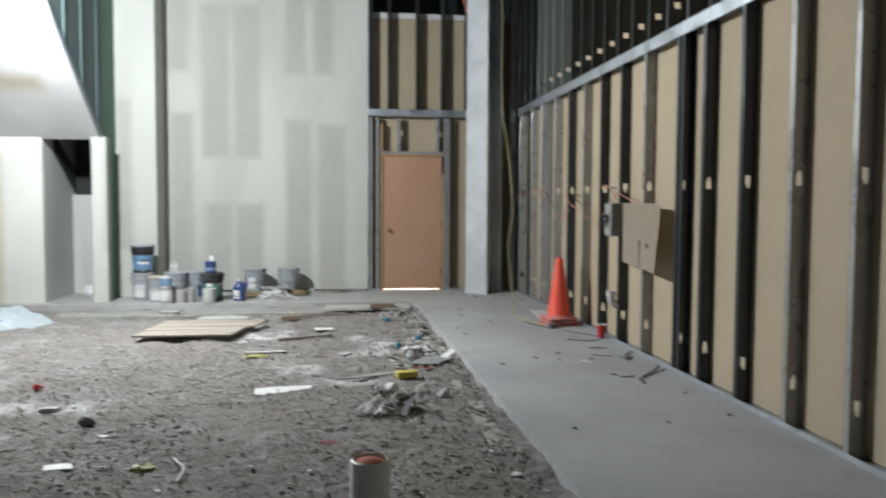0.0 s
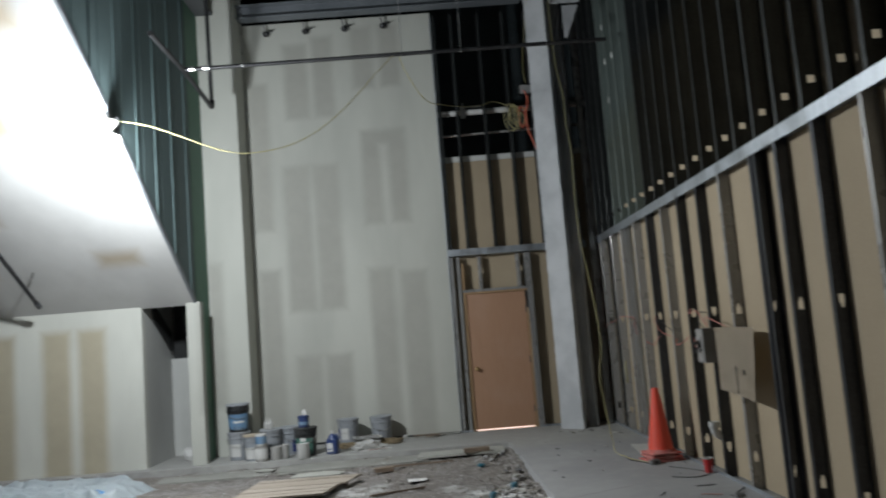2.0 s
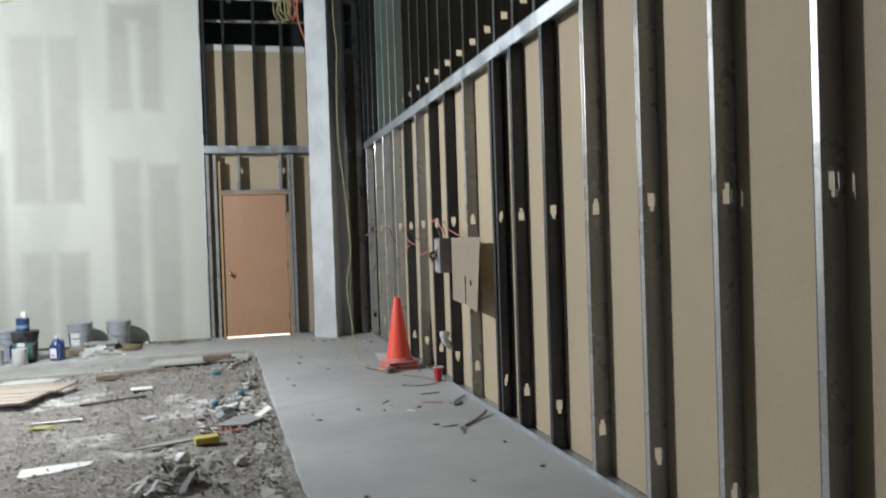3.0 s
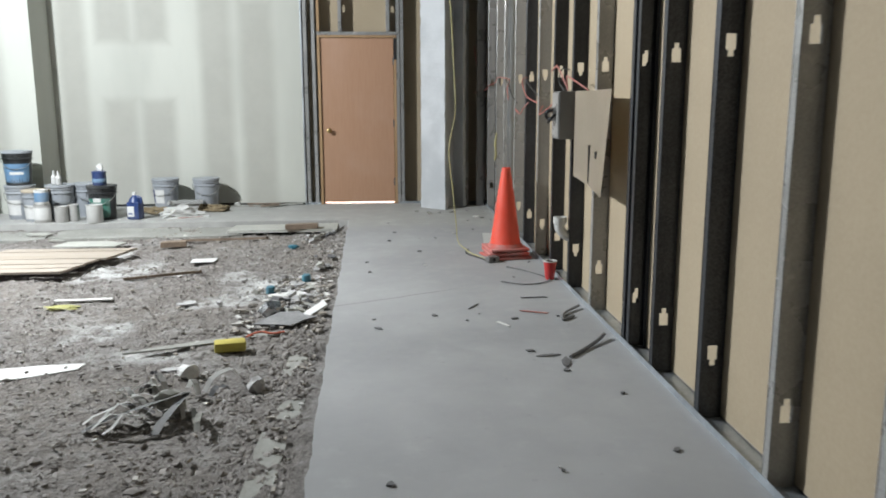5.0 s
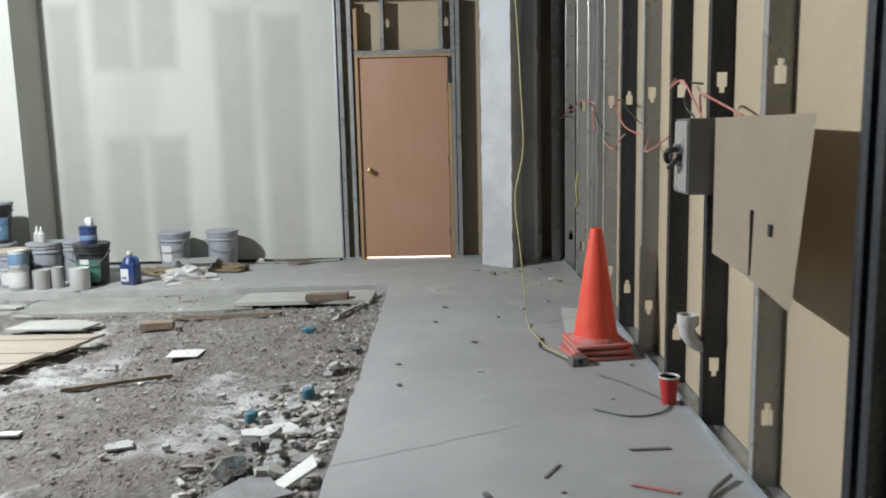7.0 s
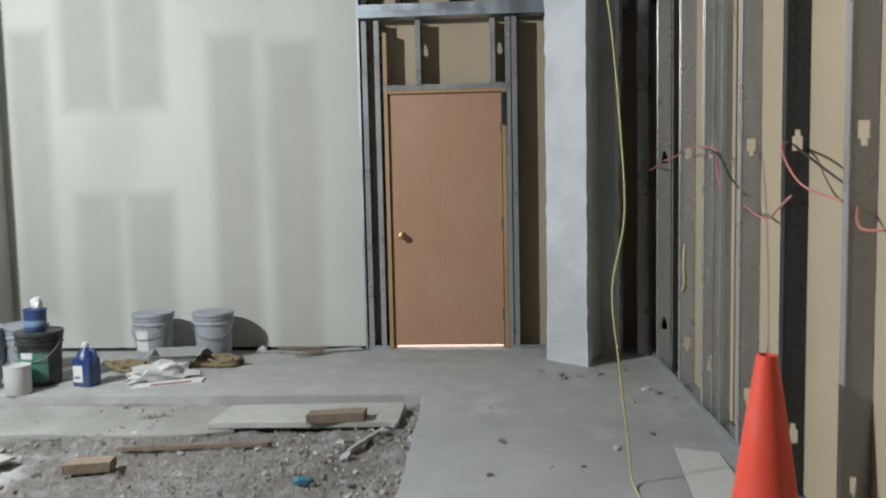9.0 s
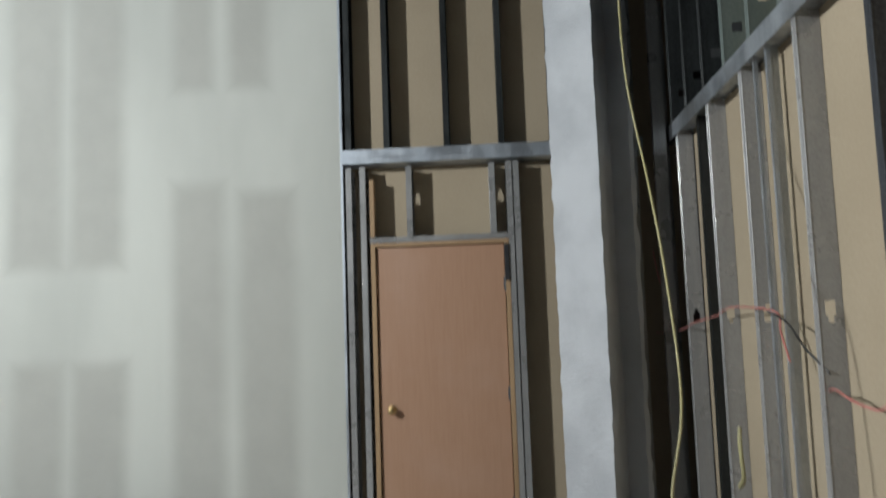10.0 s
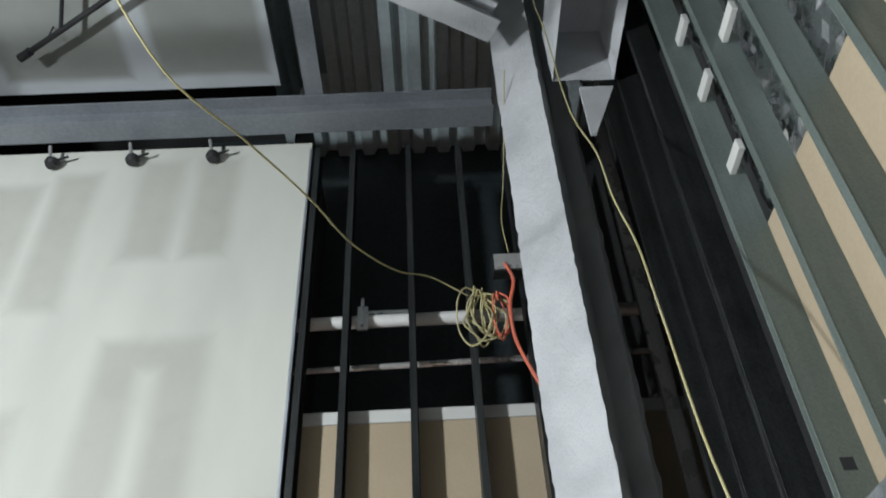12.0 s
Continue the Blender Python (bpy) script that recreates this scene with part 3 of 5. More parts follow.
def bay_stud(mesh, x, z, mirror=False):
    # turned so that the web faces sideways and the flange the room
    turn = pose(x, FY + FD, z, 0, 0, -90) if not mirror else pose(x, FY, z, 0, 0, 90)
    # upper bay studs also take the steel with shade in its colour
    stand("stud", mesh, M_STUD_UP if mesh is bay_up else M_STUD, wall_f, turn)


for x in (0.50, 0.60, 1.69):
    bay_stud(bay_low, x, 0.005)
bay_stud(bay_low, 1.64, 0.005)
bay_stud(bay_low, 2.32, 0.005)
for x in (0.93, 1.52):
    bay_stud(bay_short, x, 2.14)
for x in (0.505, 0.78, 1.21, 1.6, 1.97, 2.4):
    bay_stud(bay_up, x, 2.77)
part("header_track", slabs([(0.47, 2.6, FY - 0.03, FY - 0.027, 2.665, 2.765), (0.47, 2.6, FY - 0.027, FY + FD, 2.664, 2.667), (0.47, 2.6, FY - 0.027, FY + FD, 2.763, 2.766), (0.47, 2.6, FY - 0.034, FY - 0.03, 2.705, 2.716)]), M_TRACK, wall_f, "galvanised header track")
part("door_header", slabs([(0.665, 1.66, FY - 0.004, FY + FD, 2.105, 2.108), (0.665, 1.66, FY - 0.006, FY - 0.003, 2.095, 2.135), (0.665, 1.66, FY + FD - 0.003, FY + FD, 2.108, 2.14)]), M_STUD, wall_f, "galvanised track over the door")
part("bottom_track", slabs([(0.49, 0.665, FY - 0.003, FY + FD, 0.0005, 0.003), (0.49, 0.665, FY - 0.003, FY, 0.003, 0.03), (1.665, 2.5, FY - 0.003, FY + FD, 0.0005, 0.003), (1.665, 2.5, FY - 0.003, FY, 0.003, 0.03)]), M_TRACK, wall_f, "galvanised floor track")
part("wood_blocking", box(0.668, 0.70, FY + 0.0, FY + 0.085, 2.14, 2.55, 0.002), M_JAMB, wall_f, "short pine blocking")

# ---- door ----
door = thing("door_1", (0, 0, 0), "closed reddish wood door in bare pine jambs", "door", kind="structure")
part("leaf", box(0.705, 1.605, FY + 0.02, FY + 0.064, 0.026, 2.06, 0.003), M_DOOR, door, "reddish oak veneer slab")
part("jamb", box(0.668, 0.70, FY - 0.004, FY + 0.15, 0.0, 2.094, 0.002), M_JAMB, door, "bare pine jamb")
part("jamb", box(1.61, 1.642, FY - 0.004, FY + 0.15, 0.0, 2.094, 0.002), M_JAMB, door, "bare pine jamb")
part("jamb_head", box(0.7005, 1.6095, FY - 0.004, FY + 0.1, 2.066, 2.094, 0.002), M_JAMB, door, "bare pine head jamb")
part("doorstop", slabs([(0.70, 0.712, FY + 0.066, FY + 0.1, 0, 2.066), (1.598, 1.61, FY + 0.066, FY + 0.1, 0, 2.066), (0.712, 1.598, FY + 0.066, FY + 0.1, 2.054, 2.066)]), M_JAMB, door)
knob_m = pose(0.79, FY + 0.02, 0.93, 90, 0, 0)
part("knob", lathe([(0.032, 0), (0.032, 0.006), (0.012, 0.012), (0.011, 0.03), (0.024, 0.038), (0.029, 0.052), (0.024, 0.066), (0.008, 0.071), (0.0001, 0.071)], 20, m=knob_m), M_BRASS, door, "brass door knob", True)
for z in (0.28, 1.02, 1.78):
    hinge = lathe([(0.007, -0.05), (0.007, 0.05)], 10, m=pose(1.609, FY + 0.012, z))
    box(1.595, 1.625, FY + 0.0165, FY + 0.0195, z - 0.045, z + 0.045, bm=hinge)
    part("hinge", hinge, M_STEEL_DARK, door, "dark steel hinge")
part("closer_plate", box(1.607, 1.64, FY - 0.012, FY - 0.005, 1.8, 2.06, 0.002), M_BLACKPIPE, door, "black strip at the hinge side")
# daylight on the ground comes from this strip's own glow
structure("ground_outside", box(0.705, 1.605, 13.02, 15.0, 0.001, 0.004), M_DAYLIGHT, "glowing strip for the sunlit ground seen under the door", "ground")
# added panel, hidden behind the closed door and its boards
structure("wall_outside", box(0.49, 2.9, 13.5, 13.6, 0.6, 2.6), M_DARK_FILL, "unseen black panel behind the back door", "wall")

# ---- dark shaft behind the upper bay, its shade put into the wall colours ----
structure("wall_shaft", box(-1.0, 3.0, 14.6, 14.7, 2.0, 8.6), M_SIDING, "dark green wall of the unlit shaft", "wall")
structure("wall_shaft_side", box(0.30, 0.34, 13.06, 14.6, 2.7, 7.5), M_DARK_FILL, "black side of the unlit shaft", "wall")

# ---- left: green side wall, sloped soffit, wall and opening under it ----
GX = -3.06
SLOPE = (4.11 - 2.17) / (11.75 - 8.87)


def soffit_z(y):
    return 2.16 + (11.75 - y) * SLOPE


def green_wall():
    """The side wall above the soffit's edge, in tall boards with seams."""
    par = thing("wall_west_upper", (0, 0, 0), "dark green moisture board wall above the soffit", "wall", kind="structure")
    y = 12.898
    while y > -1:
        y0 = 11.75 if y > 11.76 and y - 0.61 < 11.75 else y - 0.61
        z0, z1 = (0.0, 0.0) if y > 11.76 else (soffit_z(y), soffit_z(y0))
        bm = bmesh.new()
        top = 8.0
        if max(z0, z1) < top - 0.05:
            quad = [(y - 0.008, z0), (y0 + 0.008, z1), (y0 + 0.008, top), (y - 0.008, top)]
            front = [bm.verts.new((GX, a, b)) for a, b in quad]
            back = [bm.verts.new((GX - 0.016, a, b)) for a, b in quad]
            bm.faces.new(front)
            bm.faces.new(back[::-1])
            for i in range(4):
                bm.faces.new((back[i], back[(i + 1) % 4], front[(i + 1) % 4], front[i]))
            bmesh.ops.recalc_face_normals(bm, faces=bm.faces)
            part("panel", bm, M_GREEN if y < 11.76 else M_GREEN_RETURN, par)
        y = y0
    for y in np.arange(11.55, 4.0, -0.61):
        z = soffit_z(y) + 0.06
        if z < 7.6:
            part("batten", box(GX, GX + 0.012, y - 0.02, y + 0.02, z, 7.95), M_GREEN, par)
    part("backing", box(GX - 0.12, GX - 0.02, 11.9, 12.89, 0, 8.0), M_DARK_FILL, par)


green_wall()


def sheet(corners, thick, drop):
    """A flat panel from four corners, thickened along drop."""
    bm = bmesh.new()
    a = [bm.verts.new(c) for c in corners]
    b = [bm.verts.new(Vector(c) + Vector(drop) * thick) for c in corners]
    bm.faces.new(a)
    bm.faces.new(b[::-1])
    for i in range(4):
        bm.faces.new((b[i], b[(i + 1) % 4], a[(i + 1) % 4], a[i]))
    bmesh.ops.recalc_face_normals(bm, faces=bm.faces)
    return bm


Y_TOP = 3.2
structure("soffit", sheet([(GX - 0.001, 11.75, soffit_z(11.75)), (-9.0, 11.75, soffit_z(11.75)), (-9.0, Y_TOP, soffit_z(Y_TOP)), (GX - 0.001, Y_TOP, soffit_z(Y_TOP))], 0.06, (0, 0.55, 0.83)), M_SOFFIT, "sloped white drywall soffit with tan raw patches", "ceiling")
structure("trim_soffit", sheet([(GX + 0.012, 11.75, soffit_z(11.75) - 0.012), (GX - 0.02, 11.75, soffit_z(11.75) - 0.012), (GX - 0.02, Y_TOP, soffit_z(Y_TOP) - 0.012), (GX + 0.012, Y_TOP, soffit_z(Y_TOP) - 0.012)], 0.05, (0, 0.55, 0.83)), M_STEEL, "grey corner bead along the soffit edge", "trim")
LY = 11.72
structure("wall_west_low", box(-6.6, -3.81, LY, LY + 0.12, 0.0, 2.2), M_LEFT, "low drywall wall with raw tan strips", "wall")
structure("wall_post", box(-3.19, -3.0, LY - 0.02, LY + 0.14, 0.0, 2.2, 0.003), M_NORTH, "narrow white drywall pier beside the opening", "wall")
structure("wall_closet_side", box(-3.93, -3.812, LY + 0.121, 13.4, 0, 2.3), M_WHITEWALL, "grey painted closet side wall", "wall")
structure("wall_closet_back", box(-3.81, -3.17, 12.9, 13.1, 0, 1.44), M_WHITEWALL, "pale closet back wall", "wall")
structure("wall_closet_far", box(-3.81, -3.17, 13.11, 13.2, 0, 2.28), M_WHITEWALL, "grey wall above the closet ledge", "wall")
structure("wall_closet_right", box(-3.165, -3.08, LY + 0.141, 13.2, 0, 2.3), M_WHITEWALL, "closet right wall", "wall")
structure("ceiling_closet", sheet([(-3.81, LY + 0.13, 2.3), (-3.17, LY + 0.13, 2.3), (-3.17, 13.0, 2.28), (-3.81, 13.0, 2.28)], 0.04, (0, 0, 1)), M_WHITEWALL, "sloped closet ceiling", "ceiling")
structure("wall_west_end", box(-6.73, -6.602, LY - 0.01, LY + 0.13, 0, 2.2), M_STEEL, "grey return of the low wall", "wall")
# unlit space past the low wall, given as a black panel
structure("wall_west_dark", box(-9.2, -6.735, LY + 0.3, LY + 0.4, 0, 3.0), M_DARK_FILL, "black panel in place of the unlit opening past the low wall", "wall")

# ---- drywall chase in the left corner, its side in shade ----
structure("wall_chase", box(-3.055, -2.51, 12.36, NORTH - 0.002, 0.0, 7.29, 0.004), M_NORTH, "narrow drywall chase standing out from the wall", "wall")


# ---- fireproofed column near the door ----
def rough_bar(x0, x1, y0, y1, z0, z1, step=0.045, amount=0.011, seed=0.0):
    """A bar with a lumpy sprayed skin."""
    bm = bmesh.new()
    nz = int((z1 - z0) / step)
    nx, ny = max(1, round((x1 - x0) / step)), max(1, round((y1 - y0) / step))
    ring = [(x0 + (x1 - x0) * i / nx, y0) for i in range(nx)] + [(x1, y0 + (y1 - y0) * i / ny) for i in range(ny)]
    ring += [(x1 - (x1 - x0) * i / nx, y1) for i in range(nx)] + [(x0, y1 - (y1 - y0) * i / ny) for i in range(ny)]
    cx, cy = (x0 + x1) / 2, (y0 + y1) / 2
    rows = []
    for k in range(nz + 1):
        z = z0 + (z1 - z0) * k / nz
        row = []
        for x, y in ring:
            d = Vector((x - cx, y - cy, 0)).normalized()
            a = amount * (noise.noise((x * 11 + seed, y * 11, z * 11)) + 0.7 * noise.noise((x * 31, y * 31 + seed, z * 31)))
            if z < 0.3:
                a += 0.03 * (0.3 - z) * (1 + noise.noise((x * 8, y * 8, z * 8 + seed)))
            row.append(bm.verts.new((x + d.x * a, y + d.y * a, z)))
        rows.append(row)
    n = len(ring)
    for a, b in zip(rows, rows[1:]):
        for i in range(n):
            bm.faces.new((a[i], a[(i + 1) % n], b[(i + 1) % n], b[i]))
    bm.faces.new(rows[-1])
    return bm


fcol = thing("fireproofed_column", (2.06, 12.37, 0), "steel H column sprayed with pale grey fireproofing", "column", turn=-43)
part("flange", rough_bar(-0.185, 0.185, 0.0, 0.055, 0.0, 8.3, seed=1), M_FIREPROOF, fcol, "", True)
part("web", rough_bar(-0.04, 0.04, 0.05, 0.36, 0.0, 8.3, seed=5), M_FIREPROOF, fcol, "", True)
part("flange", rough_bar(-0.185, 0.185, 0.355, 0.405, 0.0, 8.3, seed=9), M_FIREPROOF, fcol, "", True)

sbeam = thing("sprayed_beam", (0, 0, 0), "steel beam sprayed with pale grey fireproofing above the studs", "beam")
part("beam_body", rough_bar(2.27, 2.70, 8.6, 12.16, 6.26, 6.85, step=0.09, amount=0.012, seed=3), M_FIREPROOF, sbeam, "", True)
part("haunch", sheet([(2.46, 12.2, 5.75), (2.5, 12.2, 5.75), (2.7, 12.2, 6.24), (2.46, 12.2, 6.24)], 0.03, (0, 1, 0)), M_FIREPROOF, sbeam, "pale sprayed gusset plate")

# ---- roof: beams, deck, drywall ceiling ----
def i_beam(name, x0, x1, y0, y1, z0, z1, material, label, flange=0.16):
    """A rolled beam between two ends, along x or y."""
    along_x = abs(x1 - x0) > abs(y1 - y0)
    bm = bmesh.new()
    if along_x:
        for b in ((x0, x1, y0 - flange / 2, y0 + flange / 2, z0, z0 + 0.02), (x0, x1, y0 - flange / 2, y0 + flange / 2, z1 - 0.02, z1), (x0, x1, y0 - 0.008, y0 + 0.008, z0 + 0.02, z1 - 0.02)):
            box(*b, bm=bm)
    else:
        for b in ((x0 - flange / 2, x0 + flange / 2, y0, y1, z0, z0 + 0.02), (x0 - flange / 2, x0 + flange / 2, y0, y1, z1 - 0.02, z1), (x0 - 0.008, x0 + 0.008, y0, y1, z0 + 0.02, z1 - 0.02)):
            box(*b, bm=bm)
    return tagged(link(name, bm, material), label, "beam")


i_beam("roof_beam", -3.05, 1.9, 12.70, 12.70, 6.57, 6.79, M_STEEL, "grey primed steel roof beam above the drywall", 0.2)
i_beam("roof_beam", 0.52, 0.52, -5, 12.69, 6.8, 7.2, M_STEEL, "grey primed steel roof joist below the deck", 0.14)
i_beam("roof_beam", 2.35, 2.35, -5, 11.9, 7.6, 8.2, M_STEEL, "grey primed steel roof joist below the deck", 0.14)
i_beam("roof_beam", -2.95, -2.95, 6.5, 12.6, 6.55, 7.0, M_STEEL_DARK, "dark steel roof beam along the green wall", 0.3)


brace = i_beam("roof_beam", -2.4, -0.12, 0, 0, 6.86, 7.12, M_FIREPROOF, "pale sprayed roof brace meeting the column", 0.2)
brace.matrix_basis = pose(2.02, 12.2, 0, 0, 0, 28)


def deck():
    bm = bmesh.new()
    x, k = -0.1, 0
    prof = []
    while x < 3.2:
        prof += [(x, 8.3), (x + 0.11, 8.3), (x + 0.14, 8.4), (x + 0.24, 8.4)]
        x += 0.27
    a = [bm.verts.new((p, -5, z)) for p, z in prof]
    b = [bm.verts.new((p, 15.2, z)) for p, z in prof]
    for i in range(len(prof) - 1):
        bm.faces.new((a[i], a[i + 1], b[i + 1], b[i]))
    return structure("ceiling_deck", bm, M_DECK, "corrugated steel roof deck", "ceiling")


deck()
structure("ceiling", box(-3.04, 0.17, -5, 12.88, 7.3, 7.33), M_CEIL, "high drywall ceiling with taped joints", "ceiling")
# unseen shell, black so that little light bounces back into the room
structure("roof", box(-9.6, 4.4, -5.4, 15.4, 8.6, 8.7), M_DARK_FILL, "unseen black roof closing the building", "ceiling")
structure("wall_south", box(-9.6, 4.4, -5.3, -5.15, 0, 8.6), M_DARK_FILL, "unseen black wall added at the near end", "wall")
structure("wall_west_far", box(-9.4, -9.2, -5.2, 15.2, -0.2, 8.6), M_DARK_FILL, "unseen black wall closing the far side", "wall")
structure("wall_north_far", box(-9.4, 4.4, 15.0, 15.1, -0.2, 8.6), M_DARK_FILL, "unseen black wall closing the far end", "wall")
# ---- the twin work light and its cord ----
def work_light():
    t = thing("work_light", (-2.99, 8.93, 3.92), "twin-head work light clamped to the soffit edge, lit", "work light")
    part("clamp", slabs([(-0.03, 0.03, -0.02, 0.02, 0.05, 0.1), (-0.005, 0.01, -0.01, 0.01, -0.14, 0.05)]), M_STEEL_DARK, t, "dark clamp")
    for k, (dz, yaw) in enumerate(((0.02, 15), (-0.15, 25))):
        head = part("lamp_head", box(-0.085, 0.085, -0.055, 0.035, -0.06, 0.06, 0.014), M_WHITEPLASTIC, t, "white lamp housing")
        head.matrix_basis = pose(-0.03 + 0.03 * k, 0, dz, -18, 0, yaw - 100)
        part("lens", box(-0.07, 0.07, -0.06, -0.056, -0.045, 0.045), M_LIT, head, "glowing lens")
    return t


work_light()
cord = [(-3.0, 8.97, 4.0), (-2.75, 9.05, 3.96), (-2.49, 9.1, 3.87), (-2.03, 9.25, 3.69), (-1.68, 9.4, 3.65), (-1.19, 9.6, 3.79), (-0.73, 9.8, 4.14), (-0.18, 10.1, 4.79), (0.0, 10.15, 4.96)]
tagged(link("extension_cord", tube(cord, 0.0055, 8), M_YCORD, smooth=True), "yellow extension cord slung from the work light", "cord")
cord = [(0.0, 10.15, 4.97), (0.08, 10.3, 4.75), (0.3, 10.7, 4.5), (0.54, 11.1, 4.53), (0.76, 11.6, 4.64), (0.92, 12.1, 4.77), (1.15, 12.5, 4.89), (1.36, 12.7, 4.99), (1.6, 12.86, 4.95)]
tagged(link("extension_cord", tube(cord, 0.0055, 8), M_YCORD, smooth=True), "yellow extension cord hanging across the open framing", "cord")


# ---- sprinkler pipes ----
def hanger(x, y, z, up, parent):
    bm = tube([(x, y, z + 0.03), (x, y, z + up)], 0.005, 6, soft=False)
    for k in range(8):
        a0, a1 = 2 * math.pi * k / 8, 2 * math.pi * (k + 1) / 8
        tube([(x, y + 0.033 * math.cos(a0), z + 0.033 * math.sin(a0)), (x, y + 0.033 * math.cos(a1), z + 0.033 * math.sin(a1))], 0.005, 5, bm=bm, soft=False)
    part("hanger", bm, M_CHROME, parent, "thin rod hanger")


pipe = thing("sprinkler_pipe", (0, 0, 0), "black steel sprinkler pipe hung across the room", "pipe")
P0, P1 = Vector((-2.62, 10.15, 4.93)), Vector((2.56, 10.15, 4.93))
part("run", tube([P0, P1], 0.025, 12, soft=False), M_BLACKPIPE, pipe, "", True)
for u in (0.02, 0.055):
    q = P0.lerp(P1, u)
    part("coupling", tube([q - Vector((0.035, 0, 0)), q + Vector((0.035, 0, 0))], 0.032, 12, soft=False), M_CHROME, pipe, "bright coupling")
for u in (0.14, 0.515, 0.655, 0.86):
    q = P0.lerp(P1, u)
    hanger(q.x, q.y, q.z, 3.5 if u > 0.55 else 2.36, pipe)
part("main", tube([(-2.62, 9.0, 4.95), (-2.62, 10.15, 4.93), (-2.62, 11.38, 4.82)], 0.03, 12, soft=False), M_BLACKPIPE, pipe, "", True)
part("elbow", tube([(-2.62, 11.3, 4.83), (-2.62, 11.38, 4.83), (-2.62, 11.4, 4.92)], 0.036, 12), M_BLACKPIPE, pipe, "", True)
part("riser", tube([(-2.62, 11.39, 4.85), (-2.64, 11.39, 7.3)], 0.028, 12, soft=False), M_BLACKPIPE, pipe, "", True)

pipe3 = thing("sprinkler_pipe", (0, 0, 0), "black sprinkler branch pipe close under the high ceiling", "pipe")
part("run", tube([(-1.7, 12.36, 7.12), (0.35, 11.17, 7.12)], 0.022, 12, soft=False), M_BLACKPIPE, pipe3, "", True)
part("branch", tube([(-1.36, 12.16, 7.12), (-1.1, 11.5, 7.14)], 0.016, 10, soft=False), M_BLACKPIPE, pipe3, "", True)
part("end_cap", tube([(-1.76, 12.395, 7.12), (-1.66, 12.337, 7.12)], 0.034, 12, soft=False), M_BLACKPIPE, pipe3, "", True)
for k in (0.1, 0.6):
    q = Vector((-1.7, 12.36, 7.12)).lerp(Vector((0.35, 11.17, 7.12)), k)
    part("hanger", tube([q, q + Vector((0, 0, 0.18))], 0.006, 6, soft=False), M_BLACKPIPE, pipe3)

DROP = 0.22
pipe2 = thing("sprinkler_pipe", (0, 0, 0), "dark sprinkler pipe under the sloped soffit", "pipe")
lo, hi = Vector((-4.98, 11.25, soffit_z(11.25) - DROP)), Vector((-5.22, 6.0, soffit_z(6.0) - DROP))
part("run", tube([lo, hi], 0.027, 12, soft=False), M_BLACKPIPE, pipe2, "", True)
part("end_cap", tube([lo + Vector((0, 0.03, -0.02)), lo - Vector((0, 0.05, -0.03))], 0.036, 12, soft=False), M_STEEL_DARK, pipe2, "", True)
for u in (0.045, 0.38, 0.7):
    q = lo.lerp(hi, u)
    bm = tube([q, q + Vector((0.0, 0.02, 0.09)), (q.x + 0.03, q.y + 0.05, soffit_z(q.y + 0.05))], 0.006, 6, soft=False)
    tube([q + Vector((0, 0, 0.04)), (q.x + 0.1, q.y - 0.05, soffit_z(q.y - 0.05))], 0.006, 6, bm=bm, soft=False)
    part("hanger", bm, M_CHROME, pipe2, "thin rod hanger")


# ---- beam clips at the top of the drywall ----
def beam_clip(x):
    t = thing("beam_clip", (x, 12.84, 6.40), "small dark clip lamp at the drywall top under the beam", "clip", "clips along the wall top")
    part("arm", tube([(0, -0.03, -0.02), (-0.03, -0.05, 0.12)], 0.014, 8, soft=False), M_STUD, t, "grey arm")
    part("body", lathe([(0.001, -0.055), (0.04, -0.05), (0.055, -0.02), (0.05, 0.01), (0.02, 0.02)], 14), M_BLACKPIPE, t, "", True)
    part("lever", tube([(0.0, -0.01, -0.01), (0.12, -0.02, 0.03)], 0.011, 6, soft=False), M_BLACKPIPE, t)
    return t


for x in (-2.1, -1.48, -0.87, -0.26):
    beam_clip(x)

# ---- pipes, box and wires in the open bay above the door ----
wp = thing("white_pipe", (0, 0, 0), "white pipe crossing the dark shaft behind the studs", "pipe")
part("run", tube([(0.34, 13.12, 4.96), (2.9, 13.12, 4.98)], 0.045, 14, soft=False), M_WHITE, wp, "", True)
part("pipe_clamp", slabs([(0.86, 0.93, 13.06, 13.075, 4.86, 5.05), (0.885, 0.905, 13.03, 13.06, 4.88, 5.1), (0.9, 1.2, 13.15, 13.16, 5.05, 5.08)]), M_CHROME, wp, "bright strap clamp")
cp = thing("conduit", (0, 0, 0), "thin grey conduit crossing the dark shaft", "conduit")
part("run", tube([(0.34, 13.14, 4.60), (2.9, 13.14, 4.65)], 0.02, 10, soft=False), M_STUD, cp, "", True)
jb = thing("junction_box", (1.9, 12.86, 5.2), "grey junction box fixed beside the column", "electrical box")
part("body", box(-0.12, 0.1, -0.05, 0.05, -0.09, 0.06, 0.006), M_STUD_UP, jb)
part("cover", box(-0.11, 0.09, -0.056, -0.051, -0.08, 0.05), M_STUD, jb)


